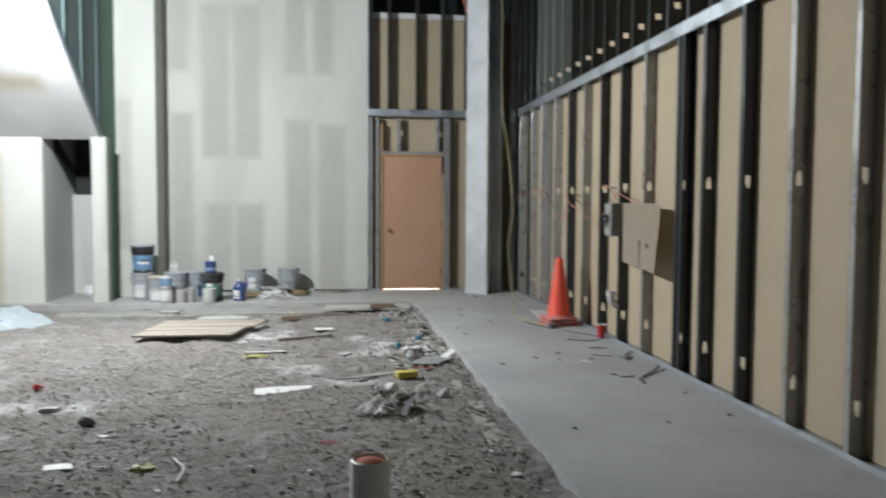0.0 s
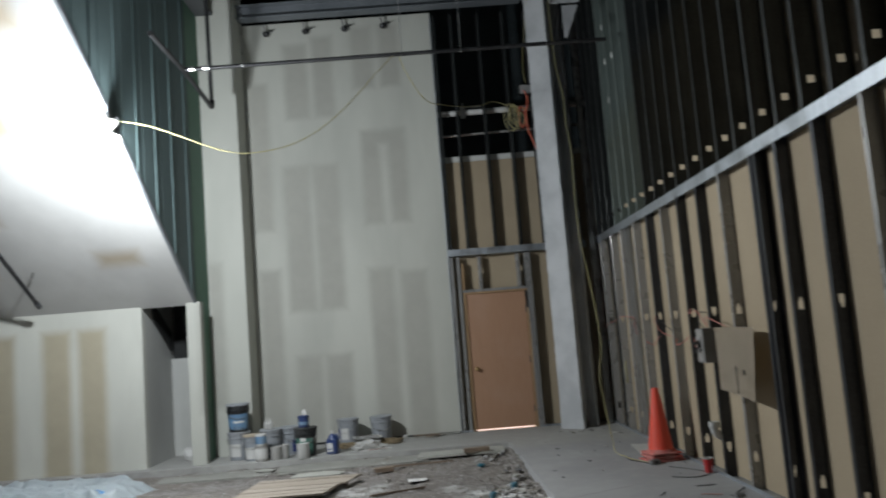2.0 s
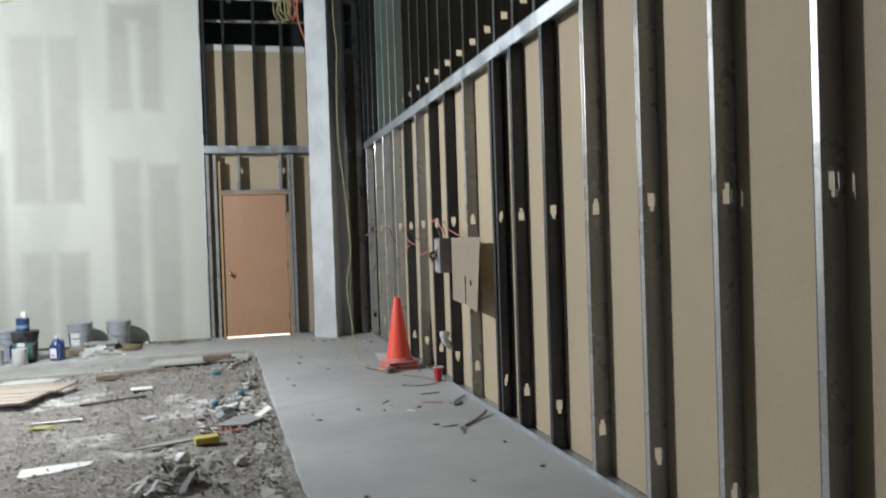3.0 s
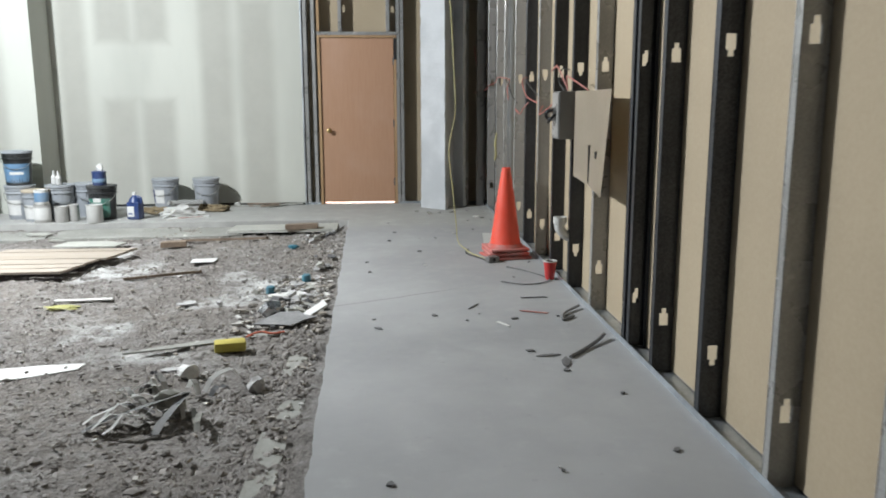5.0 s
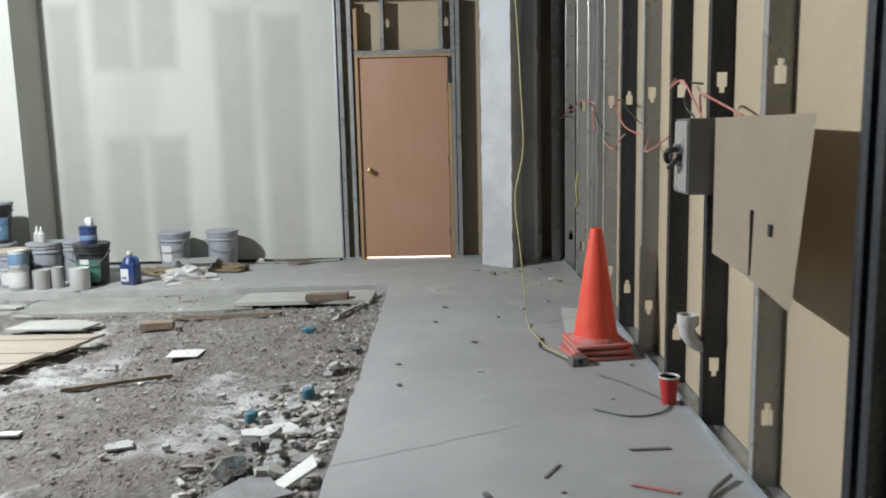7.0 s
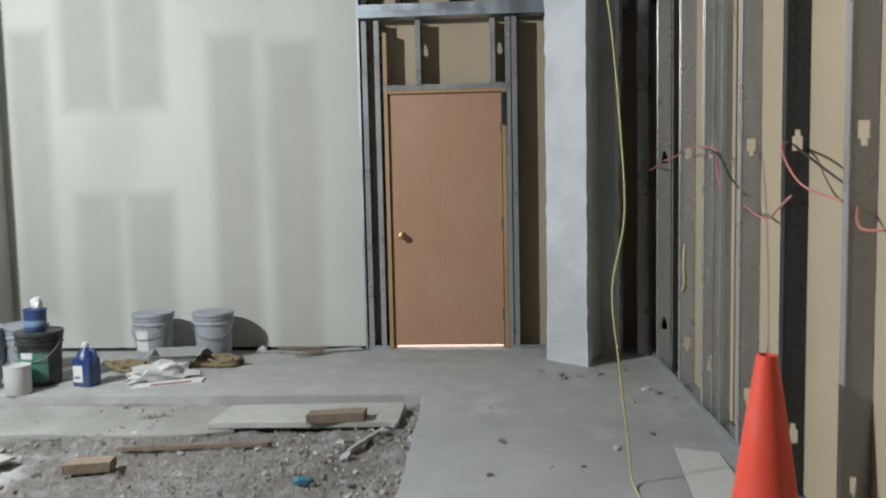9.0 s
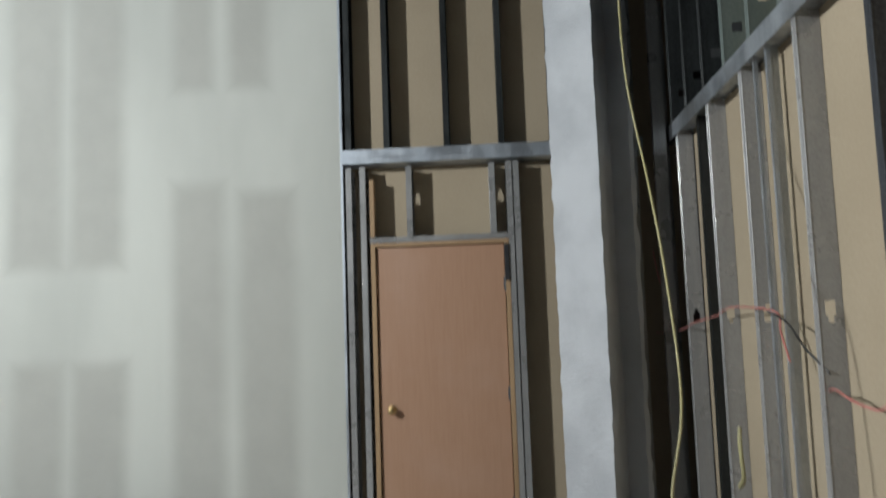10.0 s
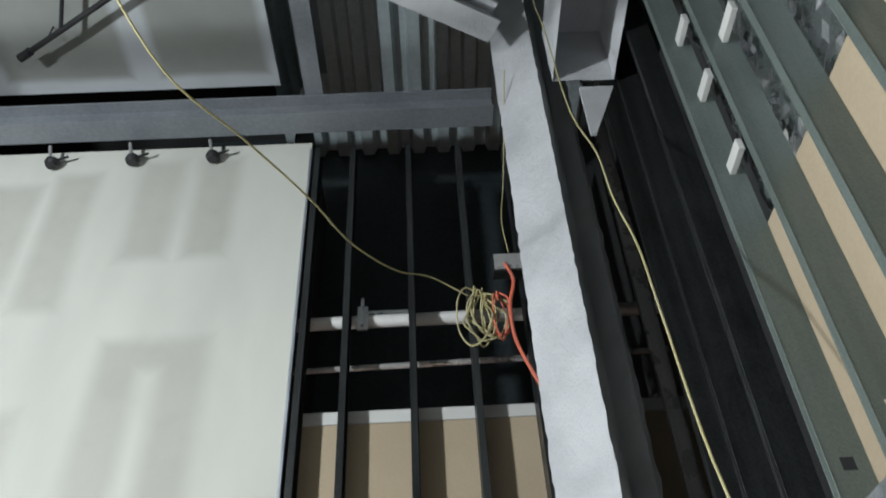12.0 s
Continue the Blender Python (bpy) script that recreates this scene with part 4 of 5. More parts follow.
def wire_bundle(name, material, centre, n, radius, label, seed):
    rnd = random.Random(seed)
    line = []
    for k in range(n):
        w, h = radius * rnd.uniform(0.25, 1.0), radius * rnd.uniform(0.9, 1.9)
        ox, oz = rnd.uniform(-0.09, 0.09), rnd.uniform(-0.05, 0.05)
        line += [(centre[0] + ox + w * math.sin(a) + rnd.uniform(-0.02, 0.02), centre[1] + rnd.uniform(-0.05, 0.05), centre[2] + oz + h * math.cos(a) - h) for a in np.linspace(0.2, 5.9, 9)]
    return tagged(link(name, tube(line, 0.0062, 6, steps=4), material, smooth=True), label, "cord")


wire_bundle("cord_coil", M_YCORD, (1.7, 12.84, 4.95), 9, 0.115, "tangled yellow cord coil hung in the framing", 3)
wire_bundle("cord_coil", M_OCORD, (1.87, 12.82, 4.9), 3, 0.09, "orange-red cord tangle hung in the framing", 8)
tagged(link("power_cord", tube([(1.86, 12.8, 5.16), (1.9, 12.78, 5.0), (1.86, 12.79, 4.8), (1.87, 12.8, 4.55), (1.95, 12.8, 4.3), (2.0, 12.78, 4.15)], 0.012, 8), M_OCORD, smooth=True), "orange-red power cord hanging from the junction box", "cord")
tagged(link("thin_wire", tube([(1.9, 12.85, 5.3), (1.88, 12.83, 5.6), (1.93, 12.8, 6.0), (1.97, 12.3, 6.6)], 0.005, 6), M_YCORD, smooth=True), "thin tan wire rising from the junction box", "wire")

# ---- yellow cord down the column and over the floor ----
drop_cord = [(2.2, 11.95, 7.2), (2.18, 11.85, 6.7), (2.18, 11.75, 6.28), (2.15, 11.5, 5.15), (2.19, 11.35, 4.62), (2.165, 11.2, 4.16), (2.18, 11.1, 3.79), (2.145, 10.95, 3.34), (2.115, 10.75, 2.6), (2.12, 10.4, 2.0), (2.12, 10.2, 1.63), (2.13, 10.13, 1.2), (2.07, 10.1, 0.86), (2.1, 10.08, 0.5), (2.13, 10.02, 0.16), (2.14, 9.95, 0.012), (2.17, 9.6, 0.009), (2.2, 9.38, 0.009), (2.3, 9.13, 0.009), (2.38, 9.0, 0.009)]
tagged(link("extension_cord", tube(drop_cord, 0.005, 8), M_YCORD, smooth=True), "yellow extension cord down the column onto the floor", "cord")
tagged(link("rope_coil", tube([(2.70, 11.42, 0.95), (2.69, 11.41, 0.88), (2.68, 11.36, 0.8), (2.69, 11.38, 0.7), (2.68, 11.42, 0.66), (2.68, 11.35, 0.72), (2.67, 11.33, 0.84), (2.69, 11.4, 0.92)], 0.01, 8), M_YCORD, smooth=True), "short yellow cord loop hung on a stud", "cord")


# ---- traffic cones ----
def cone_base(z, s, parent, turn):
    bm = bmesh.new()
    box(-s, s, -s, s, z, z + 0.022, 0.008, bm=bm)
    lathe([(0.15, z + 0.02), (0.145, z + 0.035), (0.13, z + 0.05)], 28, bm=bm)
    part("base", bm, M_CONEBASE, parent, "scuffed dusty square base", True).matrix_basis = pose(0, 0, 0, 0, 0, turn)


cone = thing("traffic_cone", (2.475, 9.25, 0), "stacked orange traffic cones beside the stud wall", "traffic cone", turn=8)
for z, size, turn in ((0.0, 0.172, 4), (0.038, 0.168, -3), (0.07, 0.165, 0)):
    cone_base(z, size, cone, turn)
part("body", lathe([(0.135, 0.09), (0.128, 0.12), (0.105, 0.27), (0.08, 0.45), (0.055, 0.62), (0.036, 0.735), (0.034, 0.75), (0.026, 0.75), (0.024, 0.7), (0.001, 0.69)], 32), M_ORANGE, cone, "", True)
paper = thing("paper_board", (2.45, 9.85, 0), "pale grey paper sheet lying behind the cone", "paper")
bm = shard([(-0.1, -0.22), (0.16, -0.02), (0.18, 0.55), (-0.02, 0.62)], 0.004, 0.012, seed=2)
part("page", bm, M_WHITEPLASTIC, paper)
sb = thing("small_box", (2.335, 9.02, 0), "small grey metal box beside the cone base", "box", turn=20)
part("body", box(-0.05, 0.05, -0.035, 0.035, 0, 0.05, 0.006), M_GREYBOX, sb)
part("knockout", lathe([(0.014, 0), (0.014, 0.004)], 12, m=pose(0, -0.035, 0.026, 90, 0, 0)), M_BLACKPIPE, sb)
cup = thing("cup", (2.672, 8.36, 0), "red plastic cup with white rim against the stud wall", "cup")
part("body", lathe([(0.032, 0), (0.033, 0.004), (0.047, 0.13)], 24), M_RED, cup, "", True)
part("rim", lathe([(0.047, 0.13), (0.051, 0.132), (0.051, 0.139), (0.045, 0.139), (0.032, 0.03), (0.001, 0.03)], 24), M_WHITE, cup, "white rim", True)

# ---- electrical box and cardboard on the stud wall ----
eb = thing("electrical_box", (2.7, 8.06, 1.2), "grey switch box mounted on a stud", "electrical box")
part("body", box(-0.075, 0.09, -0.1, 0.09, -0.16, 0.155, 0.006), M_GREYBOX, eb)
part("cover", box(-0.082, -0.076, -0.095, 0.085, -0.15, 0.145, 0.004), M_STUD, eb, "dull steel cover")
bm = tube([(-0.09, 0.03, -0.03), (-0.13, 0.02, -0.02), (-0.14, -0.02, 0.02), (-0.1, -0.04, 0.03)], 0.012, 8)
tube([(-0.085, -0.03, 0.0), (-0.12, -0.03, -0.03), (-0.12, 0.03, -0.05), (-0.085, 0.05, -0.02)], 0.01, 8, bm=bm)
part("handle", bm, M_BLACKPIPE, eb, "black switch handle", True)
part("handle_bracket", box(-0.1, -0.083, -0.02, 0.05, -0.04, 0.05, 0.004), M_CHROME, eb, "bright bracket")


def cardboard_sheet():
    """A bowed cardboard sheet over the studs, its lower edge cut away."""
    t = thing("cardboard_sheet", (0, 0, 0), "bowed brown cardboard sheet hung on the studs", "cardboard")
    bm = bmesh.new()
    ny, nz = 22, 12
    grid = {}
    for i in range(ny + 1):
        u = i / ny
        y = 7.93 - u * 1.03
        low = 0.80 - 0.03 * u
        for j in range(nz + 1):
            v = j / nz
            z = 1.355 - v * (1.355 - low)
            yy = y + 0.05 * v * u
            x = 2.724 - 0.05 * u * u - 0.03 * u * v
            grid[i, j] = bm.verts.new((x, yy, z))
    for i in range(ny):
        for j in range(nz):
            bm.faces.new((grid[i, j], grid[i, j + 1], grid[i + 1, j + 1], grid[i + 1, j]))
    bmesh.ops.solidify(bm, geom=bm.faces[:], thickness=-0.004)
    bmesh.ops.recalc_face_normals(bm, faces=bm.faces)
    part("panel", bm, M_KRAFT, t, "", True)
    part("slot", box(2.675, 2.695, 7.20, 7.224, 0.965, 1.005), M_BLACKPIPE, t, "dark punched slot")
    part("slit", box(2.69, 2.71, 7.42, 7.424, 0.80, 1.03), M_BLACKPIPE, t, "dark cut line")


cardboard_sheet()
elb = thing("pipe_stub", (2.71, 8.1, 0.4), "dusty white plastic elbow stub on a stud", "pipe")
part("elbow", tube([(0.06, 0, -0.05), (0.0, 0, -0.02), (-0.03, 0.0, 0.02), (-0.03, 0.0, 0.07)], 0.035, 12), M_WHITEPLASTIC, elb, "", True)
part("collar", lathe([(0.044, 0.05), (0.047, 0.06), (0.047, 0.1), (0.036, 0.1), (0.034, 0.07), (0.001, 0.07)], 16, m=pose(-0.03, 0, 0)), M_WHITEPLASTIC, elb, "", True)

# ---- wires along the studs ----
X = 2.715
wires = [
    ([(2.6, 12.75, 1.95), (2.62, 12.7, 1.75), (2.66, 12.62, 1.62)], M_PINK, "pink wire stub in the corner framing"),
    ([(2.62, 12.9, 1.4), (X, 12.6, 1.42), (X, 12.2, 1.47), (2.75, 11.9, 1.5), (X, 11.5, 1.54), (X, 11.1, 1.53), (2.76, 10.95, 1.5), (X, 10.8, 1.42), (X, 10.72, 1.3)], M_PINK, "pink wire strung through the studs"),
    ([(X, 10.95, 1.51), (X, 10.72, 1.46), (X, 10.55, 1.36), (2.76, 10.45, 1.27)], M_BLACKWIRE, "black wire strung through the studs"),
    ([(2.76, 10.47, 1.2), (X, 10.3, 1.22), (X, 10.15, 1.19), (X, 9.98, 1.18), (X, 9.88, 1.22), (2.76, 9.84, 1.28)], M_PINK, "pink wire looped between studs"),
    ([(2.77, 9.9, 1.5), (2.69, 9.76, 1.48), (2.68, 9.66, 1.4), (2.70, 9.54, 1.32), (2.76, 9.36, 1.27)], M_PINK, "pink wire hooked through a stud"),
    ([(2.78, 9.28, 1.26), (2.73, 9.16, 1.2), (2.70, 9.0, 1.19), (2.71, 8.84, 1.22), (2.77, 8.7, 1.3)], M_PINK, "pink wire looped between studs"),
    ([(2.76, 8.62, 1.26), (2.70, 8.45, 1.18), (2.66, 8.2, 1.16)], M_PINK, "pink wire running to the switch box"),
    ([(2.77, 9.86, 1.49), (2.7, 9.6, 1.46), (2.72, 9.4, 1.38), (2.77, 9.26, 1.3)], M_BLACKWIRE, "black wire hooked through a stud"),
    ([(2.74, 8.6, 1.55), (2.66, 8.4, 1.5), (2.66, 8.2, 1.52), (2.68, 8.1, 1.44), (2.7, 8.04, 1.36)], M_PINK, "pink wire curling above the switch box"),
    ([(2.7, 8.05, 1.38), (2.68, 8.0, 1.45), (2.68, 7.9, 1.44), (2.75, 7.7, 1.36)], M_PINK, "pink wire curling above the switch box"),
    ([(2.7, 8.14, 1.36), (2.67, 8.18, 1.42), (2.68, 8.16, 1.5), (2.72, 8.1, 1.5)], M_BLACKWIRE, "black wire end above the switch box"),
]
for pts, m, label in wires:
    tagged(link("wire", tube(pts, 0.0048, 7), m, smooth=True), label, "wire")


# ---- pails, cans and bottles along the back wall ----
def pail(at, body, label, lid=True, s=1.0, stripe=None, sticker=None, handle=True, turn=0.0, rim=None):
    t = thing("bucket", at, label, "bucket", "buckets along the back wall", turn)
    k = s
    part("body", lathe([(0.128 * k, 0), (0.131 * k, 0.006), (0.146 * k, 0.285 * k), (0.157 * k, 0.288 * k), (0.157 * k, 0.302 * k), (0.149 * k, 0.305 * k), (0.150 * k, 0.325 * k), (0.158 * k, 0.328 * k), (0.158 * k, 0.34 * k), (0.151 * k, 0.342 * k), (0.152 * k, 0.366 * k)], 32), body, t, "", True)
    if lid:
        part("lid", lathe([(0.153 * k, 0.352 * k), (0.162 * k, 0.354 * k), (0.163 * k, 0.376 * k), (0.155 * k, 0.38 * k), (0.14 * k, 0.375 * k), (0.001, 0.376 * k)], 32), rim or body, t, "snap-on lid", True)
    if stripe:
        for m, z0, z1, a0, a1 in stripe:
            bm = bmesh.new()
            n = 16
            rows = []
            for z in (z0 * k, z1 * k):
                r = 0.128 * k + (0.018 * k) * z / (0.285 * k) + 0.0022
                rows.append([bm.verts.new((r * math.cos(radians(a0 + (a1 - a0) * i / n)), r * math.sin(radians(a0 + (a1 - a0) * i / n)), z)) for i in range(n + 1)])
            for i in range(n):
                bm.faces.new((rows[0][i], rows[0][i + 1], rows[1][i + 1], rows[1][i]))
            part("sticker", bm, m, t, "wrapped paper sticker", True)
    if handle:
        r = 0.162 * k
        pts = [(r * math.cos(a), -0.02 - 0.13 * k * math.sin(a), (0.31 - 0.13 * math.sin(a)) * k) for a in np.linspace(0, math.pi, 9)]
        part("bail", tube(pts, 0.003, 6), M_CHROME, t, "wire bail handle", True)
    return t


def can(at, body, label, r=0.085, h=0.19, band=None, name="paint_can"):
    t = thing(name, at, label, "can", "cans along the back wall")
    part("body", lathe([(r * 0.97, 0), (r, 0.004), (r, h - 0.004), (r * 1.03, h - 0.002), (r * 1.03, h + 0.004), (r * 0.93, h + 0.004), (r * 0.9, h - 0.006), (0.001, h - 0.006)], 26), body, t, "", True)
    if band:
        part("wrapper", lathe([(r + 0.001, h * 0.18), (r + 0.0018, h * 0.2), (r + 0.0018, h * 0.82), (r + 0.001, h * 0.84)], 26), band, t, "paper wrapper", True)
    return t


pail((-1.18, 12.6, 0), M_GREYPAIL, "grey lidded plastic bucket with a blue and white sticker", turn=-20, stripe=[(M_NAVYLABEL, 0.09, 0.25, -150, -120), (M_WHITE, 0.09, 0.25, -119, -65)])
pail((-0.70, 12.62, 0), M_GREYPAIL, "grey lidded plastic bucket with dried drips", turn=10)
pail((-1.68, 11.85, 0), M_BLACKPAIL, "black bucket with a green sticker and lid", turn=0, stripe=[(M_GREENLABEL, 0.03, 0.24, -160, -40), (M_WHITE, 0.2, 0.245, -115, -80)])
pail((-2.62, 11.98, 0.0), M_GREYPAIL, "grey bucket with a white sticker under another bucket", turn=0, stripe=[(M_WHITE, 0.05, 0.22, -140, -70)])
pail((-2.62, 11.98, 0.381), M_BLACKPAIL, "black bucket with a blue sticker stacked on another", turn=15, stripe=[(M_BLUELABEL, 0.03, 0.24, -170, -30), (M_WHITE, 0.12, 0.15, -120, -60)], rim=M_GREYPAIL)
pail((-2.18, 11.98, 0), M_GREYPAIL, "dusty grey bucket behind small cans", turn=30)
pail((-2.38, 11.8, 0), M_GREYPAIL, "grey bucket with a peeling white sticker", s=0.9, turn=-10, stripe=[(M_WHITE, 0.03, 0.2, -140, -60)], rim=M_KRAFT)
pail((-1.94, 12.12, 0), M_GREYPAIL, "grey lidded bucket with a dark sticker", turn=40, stripe=[(M_NAVYLABEL, 0.04, 0.2, -110, -50)])
can((-2.24, 11.60, 0), M_PAINTCAN, "tin paint can with a pale wrapper", 0.085, 0.2, M_WHITE)
can((-2.24, 11.60, 0.205), M_WHITE, "white and blue can stacked on a paint can", 0.07, 0.15, M_BLUELABEL, name="spray_can")
can((-2.05, 11.62, 0), M_PAINTCAN, "small tin can with grey drips", 0.07, 0.17)
can((-1.95, 11.7, 0), M_PAINTCAN, "small grey can beside buckets", 0.06, 0.18)
can((-1.68, 11.57, 0), M_WHITEPLASTIC, "squat off-white plastic tub on the slab", 0.085, 0.19)


def wipe_tub(at):
    t = thing("wipe_tub", at, "blue wipe tub with a white wipe poking out", "tub")
    part("body", lathe([(0.07, 0), (0.074, 0.01), (0.074, 0.13), (0.078, 0.135), (0.078, 0.15), (0.05, 0.158), (0.001, 0.158)], 24), M_BLUE, t, "", True)
    part("sticker", lathe([(0.0745, 0.03), (0.0755, 0.032), (0.0755, 0.07), (0.0745, 0.072)], 24), M_BLUELABEL, t, "pale blue band", True)
    bm = bmesh.new()
    bmesh.ops.create_icosphere(bm, subdivisions=2, radius=0.05)
    for v in bm.verts:
        v.co = Vector((v.co.x * 0.8, v.co.y * 0.7, v.co.z * 1.1)) * (1 + 0.5 * noise.noise(v.co * 30)) + Vector((0.02, 0, 0.18))
    part("wipe", bm, M_WHITE, t, "crumpled white wipe")


wipe_tub((-1.7, 11.85, 0.381))


def jug(at):
    t = thing("jug", at, "dark blue plastic jug with white cap and label", "bottle", turn=-15)
    bm = box(-0.075, 0.075, -0.06, 0.06, 0, 0.2, 0.018)
    lathe([(0.07, 0.19), (0.055, 0.235), (0.025, 0.262), (0.02, 0.275)], 20, bm=bm)
    part("body", bm, M_BLUE, t, "", True)
    part("handle", tube([(0.03, 0, 0.255), (0.075, 0, 0.24), (0.078, 0, 0.19), (0.06, 0, 0.16)], 0.014, 8), M_BLUE, t, "", True)
    part("cap", lathe([(0.024, 0.272), (0.024, 0.3), (0.02, 0.303), (0.001, 0.303)], 18), M_WHITE, t, "white screw cap", True)
    part("label_panel", box(-0.06, 0.02, -0.0625, -0.0605, 0.035, 0.15), M_WHITE, t, "white printed panel")
    part("label_bar", box(-0.05, 0.0, -0.0645, -0.063, 0.06, 0.075), M_NAVYLABEL, t)


jug((-1.31, 11.78, 0))


def brush_bottle(at):
    t = thing("nozzle_bottle", at, "slim bottle with a grey nozzle on a bucket", "bottle")
    part("body", lathe([(0.03, 0), (0.032, 0.01), (0.032, 0.08), (0.015, 0.1), (0.008, 0.15), (0.001, 0.15)], 16), M_WHITEPLASTIC, t, "", True)


brush_bottle((-2.17, 11.92, 0.381))
brush_bottle((-2.24, 11.98, 0.381))


def paint_tray():
    t = thing("paint_tray", (-0.88, 12.28, 0.06), "white plastic paint tray resting on rope", "paint tray", turn=12)
    bm = bmesh.new()
    outer, inner = [(-0.2, -0.14), (0.2, -0.14), (0.2, 0.14), (-0.2, 0.14)], [(-0.17, -0.115), (0.17, -0.115), (0.17, 0.115), (-0.17, 0.115)]
    a = [bm.verts.new((x, y, 0.06 + 0.05 * (y + 0.14))) for x, y in outer]
    b = [bm.verts.new((x, y, 0.058 + 0.05 * (y + 0.14))) for x, y in inner]
    c = [bm.verts.new((x * 0.9, y * 0.9, 0.008)) for x, y in inner]
    for p, q in ((a, b), (b, c)):
        for i in range(4):
            bm.faces.new((p[i], p[(i + 1) % 4], q[(i + 1) % 4], q[i]))
    bm.faces.new(c)
    bmesh.ops.solidify(bm, geom=bm.faces[:], thickness=0.004)
    part("pan", bm, M_WHITE, t)


paint_tray()


def rope_heap(at, n, spread, label, seed):
    rnd = random.Random(seed)
    pts, a = [], 0.0
    for k in range(n):
        a += rnd.uniform(0.5, 0.9)
        r = spread * (0.55 + 0.45 * rnd.random())
        pts.append((at[0] + r * 1.5 * math.cos(a), at[1] + r * 0.7 * math.sin(a), 0.018 + 0.05 * rnd.random()))
    tagged(link("rope", tube(pts, 0.016, 8, steps=5), M_ROPE, smooth=True), label, "rope")


rope_heap((-0.62, 12.35), 42, 0.16, "coiled brown rope heap on the slab", 4)
rope_heap((-1.2, 12.2), 30, 0.13, "coiled brown rope heap beside the jug", 6)


def crumpled(name, at, size, material, label, category, seed, cuts=3):
    """A crumpled bag or sheet."""
    bm = bmesh.new()
    bmesh.ops.create_icosphere(bm, subdivisions=cuts, radius=1)
    for v in bm.verts:
        d = 1 + 0.45 * noise.noise(v.co * 2.1 + Vector((seed, 0, 0))) + 0.4 * noise.noise(v.co * 5.3 + Vector((0, seed, 0)))
        v.co = Vector((v.co.x * size[0] * d, v.co.y * size[1] * d, max(0.0, v.co.z * d * size[2] + size[2] * 0.55)))
    ob = tagged(link(name, bm, material), label, category)
    ob.matrix_basis = pose(*at)
    return ob


crumpled("plaster_bag", (-0.86, 11.93, 0.002), (0.22, 0.09, 0.075), M_WHITEPLASTIC, "crumpled white and red plaster bag on the slab", "bag", 2.0).matrix_basis = pose(-0.86, 11.93, 0.002, 0, 0, 28)
pk = thing("flat_packet", (-0.74, 11.8, 0), "white folded packet with red print", "packet", turn=24)
part("packet", shard([(-0.25, -0.06), (0.22, -0.05), (0.25, 0.06), (-0.2, 0.05)], 0.012, 0.004, seed=4), M_WHITE, pk)
part("print", box(-0.12, 0.15, -0.052, -0.03, 0.0165, 0.0185), M_RUST, pk, "faded red print")

# trim offcuts by the wall
for k, (x, y, l, w, turn) in enumerate([(-0.2, 12.78, 0.5, 0.03, -12), (0.0, 12.8, 0.45, 0.04, 6), (0.15, 12.74, 0.3, 0.03, 40), (0.05, 12.66, 0.22, 0.03, 20), (0.3, 12.82, 0.3, 0.04, 14), (-0.05, 12.86, 0.4, 0.03, 2)]):
    o = tagged(link("offcut", shard([(-l / 2, -w / 2), (l / 2, -w / 3), (l / 2 - 0.03, w / 2), (-l / 2, w / 2)], 0.012, 0.008, seed=k), M_BROWNSCRAP if k % 2 else M_PLANK), "dusty trim offcut at the wall base", "scrap", "offcuts by the wall")
    o.matrix_basis = pose(x, y, 0.001 + 0.013 * (k // 3), 0, 0, turn)
crumpled("paper_scrap", (-0.38, 12.84, 0), (0.035, 0.03, 0.035), M_WHITE, "white crumpled paper scrap on the slab", "scrap", 5.0, 2)
crumpled("tape_roll", (-3.42, 12.3, 0), (0.07, 0.06, 0.12), M_WHITE, "crumpled white roll in the closet opening", "roll", 7.0, 2)
# stair shadow in the closet, built as black shapes
bm = sheet([(-3.8, 12.1, 2.26), (-3.8, 12.85, 1.82), (-3.8, 12.88, 1.55), (-3.8, 12.12, 2.0)], 0.03, (1, 0, 0))
slabs([(-3.76, -3.62, 12.92, 13.09, 1.74, 2.27), (-3.77, -3.4, 12.92, 13.09, 1.43, 1.76), (-3.5, -3.36, 12.92, 13.09, 1.6, 2.1)], bm)
structure("closet_stringer", bm, M_DARK_FILL, "black notched shape for the stair shadow in the closet", "stairs")
# ---- rubbish on the dirt ----
def on_dirt(x, y, lift=0.0):
    return (x, y, ground_height(x, y) + lift)


def scrap(name, outline, thick, at, material, label, category="scrap", turn=0.0, tip=(0, 0), seed=0, group=""):
    o = tagged(link(name, shard(outline, thick, 0.006, seed=seed), material), label, category, group)
    o.matrix_basis = pose(*on_dirt(*at, 0.007), tip[0], tip[1], turn)
    return o


def ragged(w, l, n, seed, rough=0.12):
    """An uneven outline of about w by l."""
    rnd = random.Random(seed)
    pts = []
    for k in range(n):
        a = 2 * math.pi * (k + rnd.uniform(-0.2, 0.2)) / n
        c, s = math.cos(a), math.sin(a)
        q = max(abs(c), abs(s))
        r = 1 - rough * rnd.random()
        pts.append((w / 2 * c / q * r, l / 2 * s / q * r))
    return pts


# plywood or cardboard sheet with slat lines
ply = thing("plywood_sheet", on_dirt(-1.5, 9.45, 0.03), "weathered tan plywood sheet with split boards on dirt", "plywood", turn=0)
rows = [(-0.52, -0.36), (-0.358, -0.2), (-0.197, 0.04), (0.042, 0.22), (0.222, 0.37), (0.372, 0.5)]
